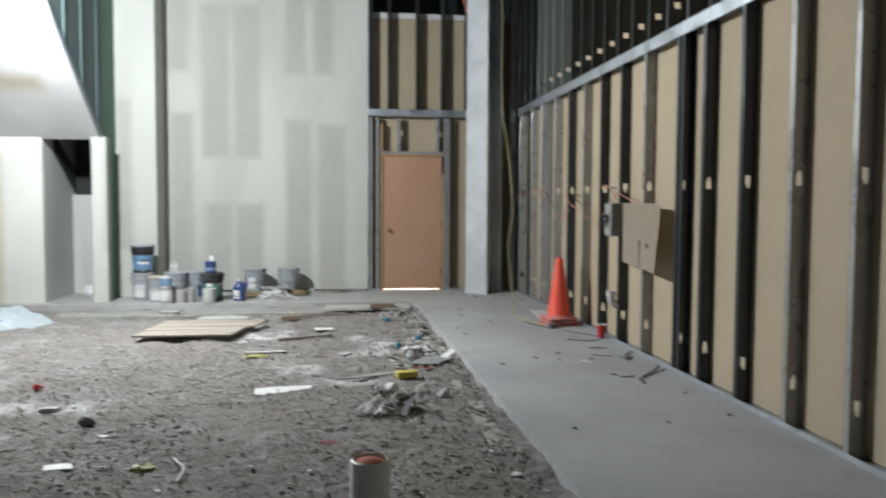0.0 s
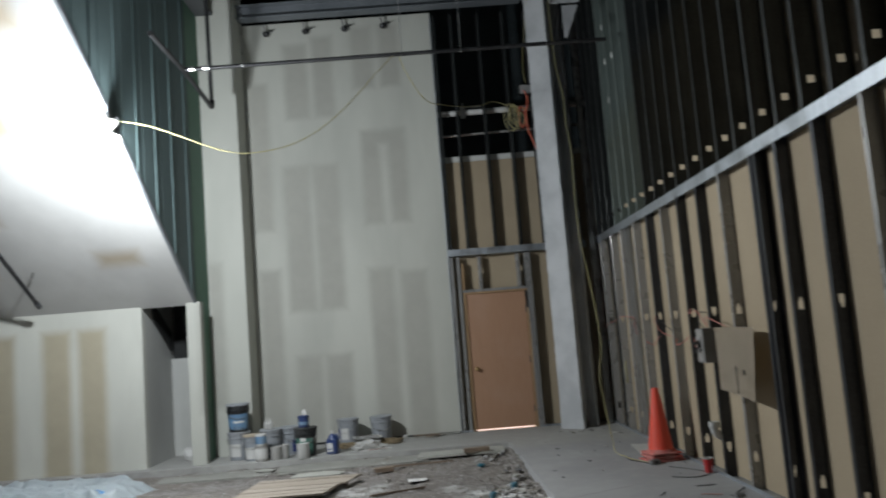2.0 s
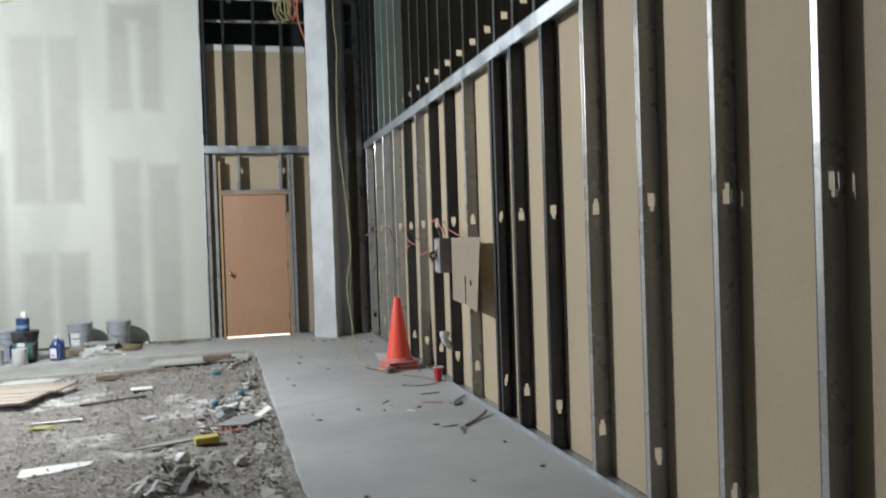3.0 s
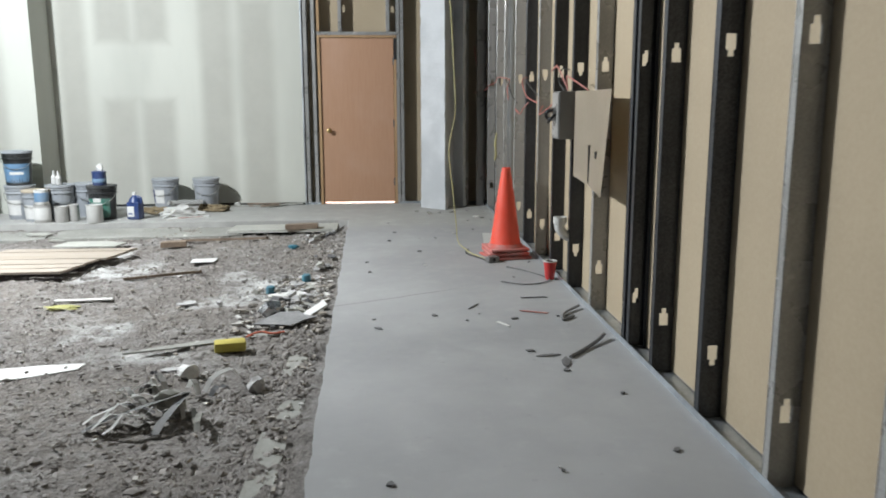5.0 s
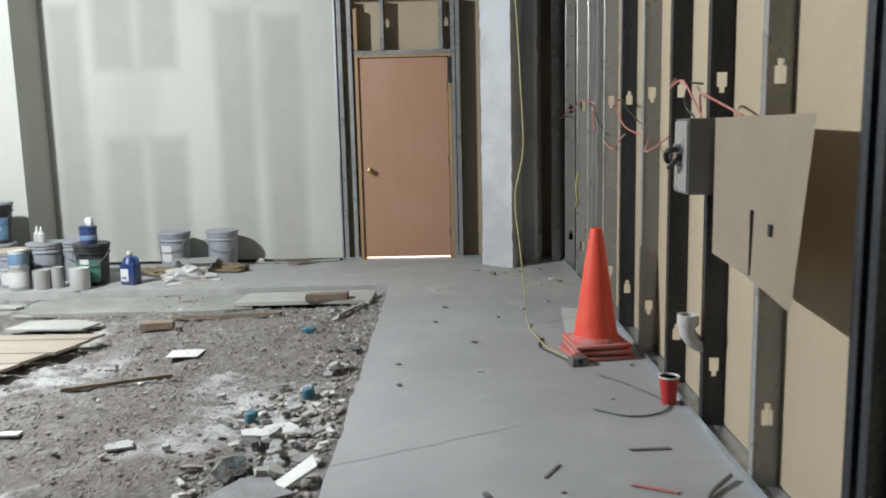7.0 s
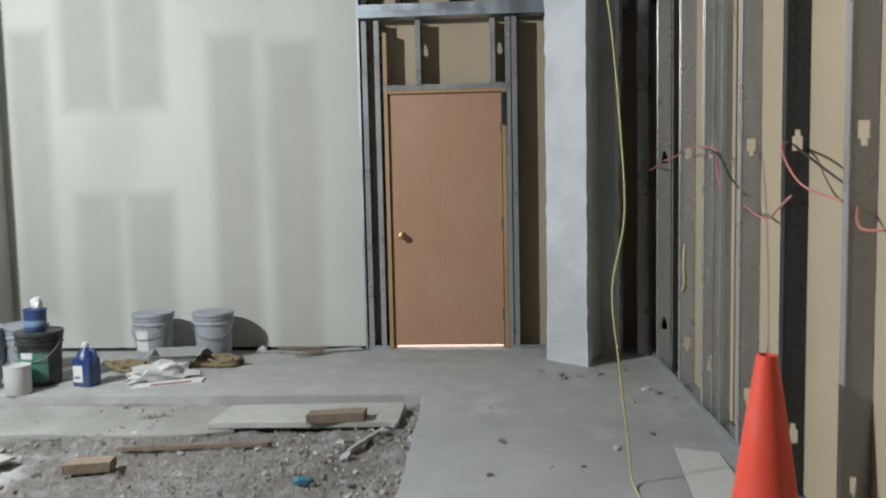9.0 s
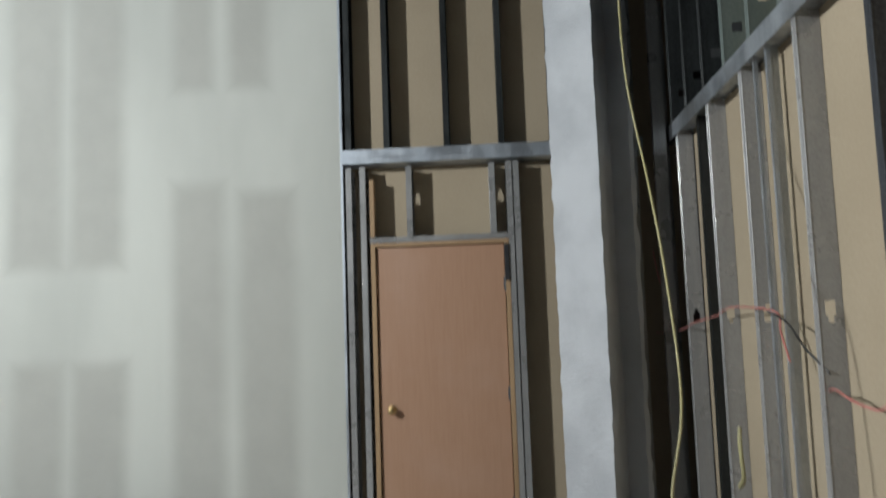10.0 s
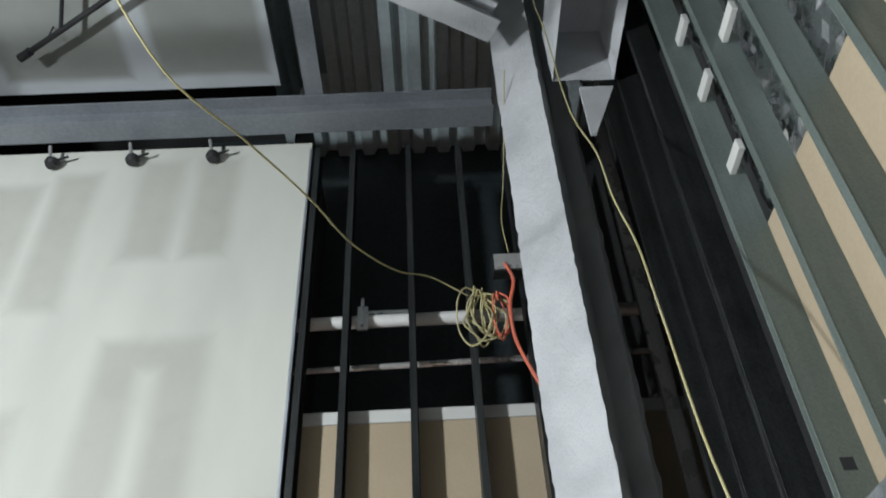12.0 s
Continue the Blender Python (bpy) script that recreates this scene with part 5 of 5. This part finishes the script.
for k, (a, b) in enumerate(rows):
    lx, rx = -0.52 + 0.018 * k + 0.012 * (k % 2), 0.42 + 0.058 * k - 0.02 * (k % 3)
    part("board", shard([(lx, a), (rx + 0.02, a + 0.01), (rx + 0.07, b), (lx + 0.03, b)], 0.018, 0.008, seed=k), M_PLY, ply)
scrap("white_board", [(-0.3, -0.12), (0.28, -0.15), (0.33, 0.06), (0.1, 0.15), (-0.25, 0.13)], 0.012, (-1.32, 10.35), M_PLANK, "pale board scrap lying on the plywood", seed=3).location.z += 0.03
# long pale board by the slab corner
plank = thing("concrete_board", on_dirt(0.40, 11.16, 0.03), "long pale board leaning on the slab edge", "board", turn=1)
part("plank", shard([(-0.56, -0.2), (0.0, -0.22), (0.56, -0.19), (0.57, 0.2), (-0.52, 0.19)], 0.03, 0.01, seed=8), M_PLANK, plank)
bs = scrap("brown_block", [(-0.17, -0.06), (0.16, -0.05), (0.18, 0.06), (-0.15, 0.05)], 0.05, (0.6, 11.0), M_BROWNSCRAP, "brown broken wood block on the pale board", turn=8)
bs.location.z += 0.05
scrap("brick_piece", [(-0.12, -0.05), (0.11, -0.06), (0.12, 0.05), (-0.1, 0.06)], 0.05, (-0.53, 10.3), M_BROWNSCRAP, "dusty reddish brick piece on dirt", "brick", 15)
scrap("paper_square", [(-0.11, -0.09), (0.09, -0.1), (0.12, 0.08), (-0.1, 0.1)], 0.002, (-0.12, 9.68), M_WHITE, "white paper square lying on dirt", "paper", 8)
scrap("stick", [(-0.2, -0.012), (0.2, -0.008), (0.19, 0.012), (-0.2, 0.01)], 0.02, (0.82, 10.75), M_PLANK, "pale splintered stick on dirt", "stick", 70)
scrap("branch", [(-0.42, -0.014), (0.4, -0.01), (0.42, 0.01), (-0.4, 0.016)], 0.022, (-0.12, 10.66), M_BROWNSCRAP, "thin dark branch on dirt", "stick", 6)
scrap("branch", [(-0.3, -0.012), (0.3, -0.01), (0.3, 0.01), (-0.3, 0.012)], 0.02, (-0.3, 9.05), M_BROWNSCRAP, "thin dark branch on dirt", "stick", 24)
crumpled("blue_rag", on_dirt(0.61, 10.13), (0.05, 0.03, 0.025), M_TEAL, "small blue plastic rag on dirt", "rag", 3.0, 2)
scrap("board_scrap", ragged(0.36, 0.2, 7, 4), 0.014, (-1.75, 10.95), M_PLANK, "pale grey board scrap near the slab", turn=20)
scrap("board_scrap", ragged(0.3, 0.12, 7, 5), 0.014, (-2.1, 11.15), M_PLANK, "pale grey board scrap near the slab", turn=-10)

# paper, sponge, bits
scrap("paper_sheet", [(-0.2, -0.1), (0.0, -0.06), (0.22, 0.02), (0.24, 0.09), (0.02, 0.08), (-0.2, 0.04)], 0.006, (-0.38, 6.8), M_WHITE, "folded white paper sheet on dirt", "paper", 0, (9, 0), seed=6)
scrap("white_strip", [(-0.18, -0.03), (0.2, -0.025), (0.2, 0.035), (-0.18, 0.03)], 0.012, (-0.64, 8.24), M_WHITE, "white foam strip on dirt", "foam", 4)
crumpled("yellow_wrapper", on_dirt(-0.7, 8.06), (0.1, 0.05, 0.012), M_WRAPPER, "flattened yellow wrapper on dirt", "wrapper", 4.0, 3)
crumpled("yellow_wrapper", on_dirt(-0.98, 5.0), (0.07, 0.04, 0.02), M_WRAPPER, "flattened yellow wrapper on dirt", "wrapper", 6.0, 3)
sp = thing("sponge", on_dirt(0.6, 7.0, 0.008), "yellow block sponge lying on dirt", "sponge", turn=12)
part("block", box(-0.085, 0.085, -0.05, 0.05, 0, 0.055, 0.012), M_YELLOW, sp, "", True)
crumpled("red_scrap", on_dirt(-2.19, 6.9), (0.035, 0.03, 0.03), M_RED, "small red plastic scrap on dirt", "scrap", 5.0, 2)
scrap("red_strip", [(-0.05, -0.01), (0.05, -0.008), (0.05, 0.01), (-0.05, 0.012)], 0.006, (0.0, 5.35), M_RED, "small red plastic strip on dirt", turn=10)
scrap("paper_scrap", ragged(0.16, 0.12, 8, 9, 0.3), 0.005, (-1.42, 5.02), M_WHITE, "torn white paper scrap on dirt", "paper", 12)
scrap("paper_scrap", ragged(0.09, 0.05, 7, 10, 0.3), 0.005, (-1.35, 5.6), M_WHITE, "torn white paper scrap on dirt", "paper", -12)
tagged(link("white_tie", tube([on_dirt(-0.84, 5.12, 0.01), on_dirt(-0.8, 5.0, 0.03), on_dirt(-0.74, 4.86, 0.03), on_dirt(-0.74, 4.7, 0.01)], 0.007, 6), M_WHITE, smooth=True), "curled white tie strip on dirt", "tie")
scrap("flat_stone", ragged(0.13, 0.06, 8, 12), 0.03, (-1.86, 6.2), M_BROKEN, "flat grey stone on dirt", "stone")
crumpled("dark_clod", on_dirt(-1.52, 5.85), (0.05, 0.04, 0.05), M_GREYFLAP, "dark clod of rubber on dirt", "scrap", 8.0, 2)
crumpled("white_crumple", on_dirt(0.46, 6.62), (0.05, 0.045, 0.045), M_WHITE, "crumpled white paper ball on dirt", "paper", 9.0, 2)
crumpled("dirty_chunk", on_dirt(0.83, 6.42), (0.045, 0.045, 0.04), M_BROKEN, "pale broken chunk on dirt", "rubble", 2.5, 2)
scrap("pale_scrap", ragged(0.12, 0.06, 7, 31, 0.3), 0.006, (0.34, 6.72), M_BROKEN, "pale torn scrap on dirt", turn=10)
scrap("pale_scrap", ragged(0.14, 0.12, 7, 32, 0.3), 0.01, (0.1, 8.1), M_BROKEN, "pale torn scrap on dirt", turn=30)
scrap("white_chip", ragged(0.07, 0.05, 7, 33, 0.3), 0.012, (0.98, 4.62), M_WHITE, "white chip near the slab edge", turn=30)
# grey hose strip and red wire
scrap("grey_strip", [(-0.46, -0.012), (-0.2, -0.03), (0.1, -0.03), (0.42, -0.045), (0.46, 0.03), (0.1, 0.034), (-0.25, 0.02)], 0.008, (0.45, 7.15), M_OLD, "grey rubber strip lying on dirt", "strip", 23, seed=9)
tagged(link("red_wire", tube([on_dirt(0.66, 7.18, 0.012), on_dirt(0.72, 7.26, 0.02), on_dirt(0.8, 7.25, 0.02), on_dirt(0.86, 7.3, 0.015)], 0.006, 6), M_OCORD, smooth=True), "short red wire on dirt", "wire")


# pile of torn strips round a stump
def strip_pile():
    rnd = random.Random(21)
    t = thing("strip_pile", on_dirt(0.5, 6.12), "heap of torn grey and white strips on dirt", "rubbish")
    t.scale = (1.3, 1.3, 1.25)
    for k in range(26):
        a, l, w = (rnd.uniform(1.9, 3.7) if k < 17 else rnd.uniform(0, 6.28)), rnd.uniform(0.08, 0.2), rnd.uniform(0.012, 0.024)
        r = rnd.uniform(0.02, 0.17)
        bm = bmesh.new()
        n = 5
        last = None
        for i in range(n + 1):
            s = i / n
            z = 0.02 + 0.05 * math.sin(s * 3.0) * rnd.uniform(0.5, 1.0) + 0.02 * rnd.random()
            p, q = bm.verts.new((r + l * s, -w / 2, z)), bm.verts.new((r + l * s, w / 2, z + 0.004))
            if last:
                bm.faces.new((last[0], p, q, last[1]))
            last = (p, q)
        bmesh.ops.solidify(bm, geom=bm.faces[:], thickness=0.003)
        o = part("strip", bm, M_WHITE if k % 5 < 3 else (M_PLANK if k % 5 == 3 else M_GREYFLAP), t)
        o.matrix_basis = pose(0.05 + rnd.uniform(-0.12, 0.06), rnd.uniform(-0.08, 0.12), 0, 0, 0, math.degrees(a))
    for k, (l, turn, w) in enumerate(((0.34, 205, 0.05), (0.2, 250, 0.04))):
        bm = bmesh.new()
        last = None
        for i in range(7):
            s = i / 6
            z = 0.08 * (1 - s) ** 0.7 + 0.012
            p, q = bm.verts.new((l * s, -w * (0.6 + 0.4 * s) / 2, z)), bm.verts.new((l * s, w / 2, z + 0.01))
            if last:
                bm.faces.new((last[0], p, q, last[1]))
            last = (p, q)
        bmesh.ops.solidify(bm, geom=bm.faces[:], thickness=0.004)
        o = part("flap", bm, M_FLAP, t, "grey rubber flap", True)
        o.matrix_basis = pose(0.06, 0, 0, 0, 0, turn)
    bm = bmesh.new()
    bmesh.ops.create_icosphere(bm, subdivisions=2, radius=0.055)
    for v in bm.verts:
        v.co *= 1 + 0.4 * noise.noise(v.co * 20)
        v.co.z = v.co.z * 0.8 + 0.06
    part("clod", bm, M_OLD, t)


strip_pile()


# broken plaster by the slab edge
def rubble(centre, n, spread, seed, size=(0.06, 0.17)):
    rnd = random.Random(seed)
    for k in range(n):
        x, y = centre[0] + rnd.gauss(0, spread[0]), centre[1] + rnd.gauss(0, spread[1])
        if x > 1.03:
            continue
        w = rnd.uniform(*size)
        o = scrap("plaster_piece", ragged(w, w * rnd.uniform(0.4, 0.9), 6, seed * 50 + k, 0.35), rnd.uniform(0.008, 0.025), (x, y), (M_BROKEN, M_BROKEN, M_PLANK, M_GREYFLAP)[k % 4], "broken grey plaster piece in a rubble heap", "rubble", rnd.uniform(0, 360), (rnd.uniform(-18, 18), rnd.uniform(-18, 18)), k, "rubble by the slab edge")
        o.location.z += rnd.uniform(0, 0.03)


rubble((0.88, 7.9), 34, (0.09, 0.36), 3, (0.04, 0.13))
rubble((0.76, 8.35), 22, (0.15, 0.25), 4, (0.03, 0.09))
rubble((0.85, 10.9), 12, (0.12, 0.2), 5, (0.04, 0.12))
rubble((0.9, 9.6), 10, (0.1, 0.5), 6, (0.04, 0.1))
scrap("rubber_flap", [(-0.19, -0.05), (-0.04, -0.09), (0.05, -0.12), (0.13, -0.05), (0.2, -0.03), (0.12, 0.03), (0.08, 0.09), (-0.04, 0.11), (-0.1, 0.05)], 0.008, (0.84, 7.5), M_FLAP, "torn grey rubber flap on rubble", turn=0, tip=(8, -5)).location.z += 0.03
scrap("white_board", [(-0.1, -0.05), (0.1, -0.04), (0.12, 0.06), (-0.08, 0.04)], 0.012, (1.0, 7.62), M_WHITE, "white plaster scrap tilted on rubble", turn=30, tip=(0, -22)).location.z += 0.03
scrap("white_board", ragged(0.3, 0.16, 7, 61, 0.25), 0.01, (0.78, 8.2), M_WHITE, "white dusty plaster sheet on rubble", turn=15).location.z += 0.02
crumpled("foil_scrap", on_dirt(0.74, 7.72), (0.08, 0.06, 0.06), M_FOIL, "shiny crumpled foil scrap on rubble", "foil", 12.0, 2)
for x, y in ((0.63, 8.42), (0.86, 8.72)):
    c = thing("bottle_cap", on_dirt(x, y, 0.02), "teal plastic pipe cap on rubble", "cap")
    part("shell", lathe([(0.034, 0), (0.036, 0.01), (0.032, 0.05), (0.026, 0.056), (0.001, 0.056)], 18), M_TEAL, c, "", True)
for k, (x, y, l) in enumerate(((1.0, 5.45, 0.9), (1.02, 6.15, 0.7), (0.99, 6.7, 0.5))):
    scrap("mortar_strip", ragged(0.13, l, 30, 80 + k, 0.3), 0.006, (x, y), M_OLD, "pale cracked mortar strip along the slab", "mortar", seed=k, group="mortar along the slab edge").location.z -= 0.014

# flat remains of an older slab along the far edge
for k, (x, y, w, l) in enumerate(((-0.98, 11.14, 2.0, 0.64), (-2.7, 11.16, 1.5, 0.6), (0.12, 11.34, 0.5, 0.25))):
    scrap("old_slab", ragged(w, l, 22, 120 + k, 0.1), 0.03, (x, y), M_OLD, "flat broken remnant of old slab in dirt", "slab", seed=k, group="old slab remnants").location.z -= 0.026


def litter(count, seed, xr, yr, size):
    """Splinters and paper crumbs lying about, one mesh."""
    rnd = random.Random(seed)
    verts, faces = [], []
    for _ in range(count):
        x = xr[1] - (xr[1] - xr[0]) * rnd.random() ** 1.7
        y = rnd.uniform(*yr)
        s, a, k = rnd.uniform(*size), rnd.uniform(0, 6.28), rnd.uniform(0.12, 0.8)
        z = ground_height(x, y) + 0.012
        base = len(verts)
        for u, v in ((-1, -1), (1, -0.7), (0.8, 1), (-0.9, 0.8)):
            p, q = u * s * rnd.uniform(0.7, 1), v * s * k * rnd.uniform(0.7, 1)
            dz = rnd.uniform(0, 0.35) * s
            for h in (dz + 0.003, dz - 0.006):
                verts.append((x + p * math.cos(a) - q * math.sin(a), y + p * math.sin(a) + q * math.cos(a), z + h))
        b = base
        faces += [(b, b + 2, b + 4, b + 6), (b + 7, b + 5, b + 3, b + 1)] + [(b + 2 * i + 1, b + (2 * i + 3) % 8, b + (2 * i + 2) % 8, b + 2 * i) for i in range(4)]
    mesh = bpy.data.meshes.new("litter")
    mesh.from_pydata(verts, [], faces)
    mesh.materials.append(M_LITTER)
    tagged(new("litter", mesh), "splinters and pale crumbs scattered on the dirt", "litter", kind="stuff")


litter(1300, 31, (-3.2, 1.08), (4.0, 11.4), (0.004, 0.02))
litter(300, 32, (-1.5, 1.06), (9.2, 11.4), (0.004, 0.016))
litter(240, 33, (0.5, 1.06), (7.3, 8.9), (0.01, 0.04))

# standing pipe stub near the start
stub = thing("pipe_stub", on_dirt(0.2, 3.9, -0.02), "white plastic pipe stub with rust-red plug in dirt", "pipe")
part("sleeve", lathe([(0.083, 0), (0.084, 0.01), (0.084, 0.355), (0.081, 0.37), (0.075, 0.375), (0.072, 0.33), (0.001, 0.33)], 28), M_PVC, stub, "", True)
bm = bmesh.new()
bmesh.ops.create_icosphere(bm, subdivisions=2, radius=0.068)
for v in bm.verts:
    v.co = Vector((v.co.x, v.co.y, v.co.z * 0.45 + 0.35 + 0.01 * noise.noise(v.co * 40)))
part("plug", bm, M_RUST, stub, "rust-red rag plug", True)


# plastic sheeting heap
def tarp():
    t = thing("plastic_sheeting", on_dirt(-4.55, 10.4), "crumpled pale blue plastic sheeting heap on dirt", "plastic sheet")
    bm = bmesh.new()
    nx, ny = 90, 40
    g = {}
    for i in range(nx + 1):
        for j in range(ny + 1):
            u, v = i / nx * 2 - 1, j / ny * 2 - 1
            edge = max(0.0, 1 - (abs(u) ** 3 + abs(v) ** 3))
            fold = noise.noise((u * 2.6 + 0.7 * noise.noise((u * 2, v * 2, 9)), v * 1.8, 1))
            h = min(1, edge * 2.2) * (0.11 + 0.1 * fold + 0.085 * abs(noise.noise((u * 4, v * 2.4, 2))) + 0.05 * noise.noise((u * 9, v * 5, 3)) + 0.022 * abs(noise.noise((u * 22, v * 12, 5)))) - 0.05 * (1 - min(1, edge * 3))
            if u > 0.35:
                h *= 0.75
            g[i, j] = bm.verts.new((u * (1.2 + 0.12 * noise.noise((v * 4, 7, 0))) + 0.05, v * (0.55 + 0.15 * noise.noise((u * 4, 9, 0))), h + 0.01))
    for i in range(nx):
        for j in range(ny):
            bm.faces.new((g[i, j], g[i + 1, j], g[i + 1, j + 1], g[i, j + 1]))
    bmesh.ops.solidify(bm, geom=bm.faces[:], thickness=-0.003)
    part("film", bm, M_SHEET, t)
    for k, (x, y, w) in enumerate(((-0.45, -0.42, 0.16), (0.75, -0.36, 0.13))):
        bm = bmesh.new()
        bmesh.ops.create_icosphere(bm, subdivisions=3, radius=1)
        for v in bm.verts:
            d = 1 + 0.35 * noise.noise(v.co * 3 + Vector((k * 9, 0, 0)))
            v.co = Vector((v.co.x * w * d, v.co.y * 0.09 * d, max(0, v.co.z * 0.06 * d + 0.05)))
        o = part("blue_print", bm, M_SHEETBLUE, t, "blue printed film")
        o.location = (x, y, 0)


tarp()
crumpled("plastic_bag", on_dirt(-5.2, 8.8), (0.12, 0.08, 0.05), M_WHITE, "white plastic bag scrap on dirt", "bag", 14.0, 2)

# litter on the concrete
def slab_bit(name, outline, at, material, label, turn=0.0, thick=0.004, category="scrap", group=""):
    o = tagged(link(name, shard(outline, thick, 0.003, seed=int(at[1] * 10)), material), label, category, group)
    o.matrix_basis = pose(at[0], at[1], 0.001, 0, 0, turn)
    return o


leaf = [(-0.09, 0.0), (-0.04, -0.02), (0.02, -0.024), (0.08, -0.004), (0.02, 0.02), (-0.05, 0.016)]
slab_bit("dark_leaf", leaf, (2.36, 6.46), M_GREYFLAP, "dark curled rubber shaving on concrete", 80)
slab_bit("dark_leaf", [(x * 0.8, y * 0.7) for x, y in leaf], (2.3, 6.57), M_GREYFLAP, "dark curled rubber shaving on concrete", 10)
tagged(link("rubber_strip", tube([(2.4, 6.52, 0.008), (2.52, 6.66, 0.01), (2.62, 6.78, 0.02), (2.66, 6.84, 0.03)], 0.01, 6), M_GREYFLAP, smooth=True), "dark rubber strip on concrete", "strip")
tagged(link("rubber_strip", tube([(2.6, 7.3, 0.008), (2.52, 7.22, 0.01), (2.56, 7.36, 0.012), (2.68, 7.5, 0.02)], 0.009, 6), M_GREYFLAP, smooth=True), "dark rubber strip on concrete", "strip")
slab_bit("pink_strip", [(-0.09, -0.01), (0.08, -0.012), (0.09, 0.01), (-0.07, 0.012)], (2.38, 7.43), M_PINK, "short pink plastic strip on concrete", -25)
slab_bit("dark_strip", [(-0.08, -0.008), (0.09, -0.01), (0.08, 0.01), (-0.09, 0.006)], (2.45, 7.8), M_GREYFLAP, "short dark strip on concrete", 4)
slab_bit("white_strip", [(-0.06, -0.012), (0.06, -0.01), (0.05, 0.012), (-0.05, 0.01)], (2.15, 7.17), M_WHITE, "small white strip on concrete", -60)
slab_bit("dark_strip", [(-0.07, -0.005), (0.07, -0.006), (0.07, 0.006), (-0.07, 0.005)], (2.02, 7.6), M_GREYFLAP, "short dark strip on concrete", 60)
tagged(link("thin_wire", tube([(2.3, 8.28, 0.006), (2.45, 8.18, 0.006), (2.6, 8.22, 0.007), (2.66, 8.35, 0.008), (2.55, 8.62, 0.006), (2.42, 8.8, 0.006)], 0.0045, 6), M_GREYFLAP, smooth=True), "thin grey wire loop on concrete", "wire")
tagged(link("thin_wire", tube([(2.2, 9.6, 0.006), (2.16, 9.4, 0.007), (2.24, 9.2, 0.006), (2.3, 9.05, 0.006)], 0.005, 6), M_BLACKWIRE, smooth=True), "thin dark wire by the cone", "wire")
rnd = random.Random(5)
for k in range(34):
    x, y = rnd.uniform(1.3, 2.65), rnd.uniform(5.2, 12.3)
    s = rnd.uniform(0.012, 0.035)
    slab_bit("crumb", ragged(s * rnd.uniform(1, 2.4), s, 6, 200 + k, 0.4), (x, y), M_GREYFLAP if k % 3 else M_BROKEN, "small dark crumb of rubbish on concrete", rnd.uniform(0, 360), 0.006, "crumb", "crumbs on the slab")
for k, (x, y) in enumerate(((2.5, 11.6), (2.55, 11.5), (1.98, 12.0), (2.1, 11.95), (1.85, 12.1), (2.25, 12.0), (2.0, 11.9))):
    slab_bit("fallen_chip", ragged(0.07, 0.04, 7, 300 + k, 0.35), (x, y), M_WHITE if k < 1 else M_OLD, "pale chip fallen by the column", 40 * k, 0.012, "chip", "chips by the column")


# ---- gravel ----
def gravel(count, seed, xr, yr, size, power=2.6):
    """Small stones strewn over the dirt, one mesh."""
    rg = np.random.RandomState(seed)
    base = bmesh.new()
    bmesh.ops.create_icosphere(base, subdivisions=1, radius=1)
    bv = np.array([v.co[:] for v in base.verts])
    bf = np.array([[v.index for v in f.verts] for f in base.faces])
    base.free()
    xs, ys = rg.uniform(*xr, count), rg.uniform(*yr, count)
    keep = [k for k in range(count) if noise.noise((xs[k] * 1.1, ys[k] * 1.1, 20)) + 0.35 * rg.rand() > -0.25 and not any(a - 0.05 < xs[k] < b + 0.05 and c - 0.05 < ys[k] < d + 0.05 and rg.rand() < 0.8 for a, b, c, d in POWDER)]
    verts, faces = [], []
    for k in keep:
        r = size[0] + (size[1] - size[0]) * rg.rand() ** power
        s = r * rg.uniform(0.6, 1.2, 3)
        s[2] *= 0.7
        a = rg.rand() * 6.28
        p = bv * s * rg.uniform(0.8, 1.2, (len(bv), 1))
        q = np.stack([p[:, 0] * math.cos(a) - p[:, 1] * math.sin(a), p[:, 0] * math.sin(a) + p[:, 1] * math.cos(a), p[:, 2]], 1)
        faces.append(bf + len(verts) * len(bv))
        verts.append(q + np.array([xs[k], ys[k], ground_height(xs[k], ys[k]) - 0.2 * s[2]]))
    mesh = bpy.data.meshes.new("gravel")
    mesh.from_pydata(np.concatenate(verts).tolist(), [], np.concatenate(faces).tolist())
    mesh.materials.append(M_STONE)
    tagged(new("gravel", mesh), "loose grey gravel and clods over the dirt", "gravel", kind="stuff")


gravel(46000, 11, (-2.4, 1.08), (3.4, 9.5), (0.003, 0.02), 7.0)
gravel(14000, 12, (-6.5, 1.08), (3.4, 11.4), (0.004, 0.02), 5.0)
gravel(2800, 13, (0.86, 1.1), (3.6, 11.4), (0.004, 0.026), 3.0)
gravel(300, 14, (-3.0, 1.0), (4.0, 9.5), (0.012, 0.032), 2.2)
gravel(15000, 15, (-2.2, 1.08), (9.0, 11.45), (0.002, 0.011), 6.0)
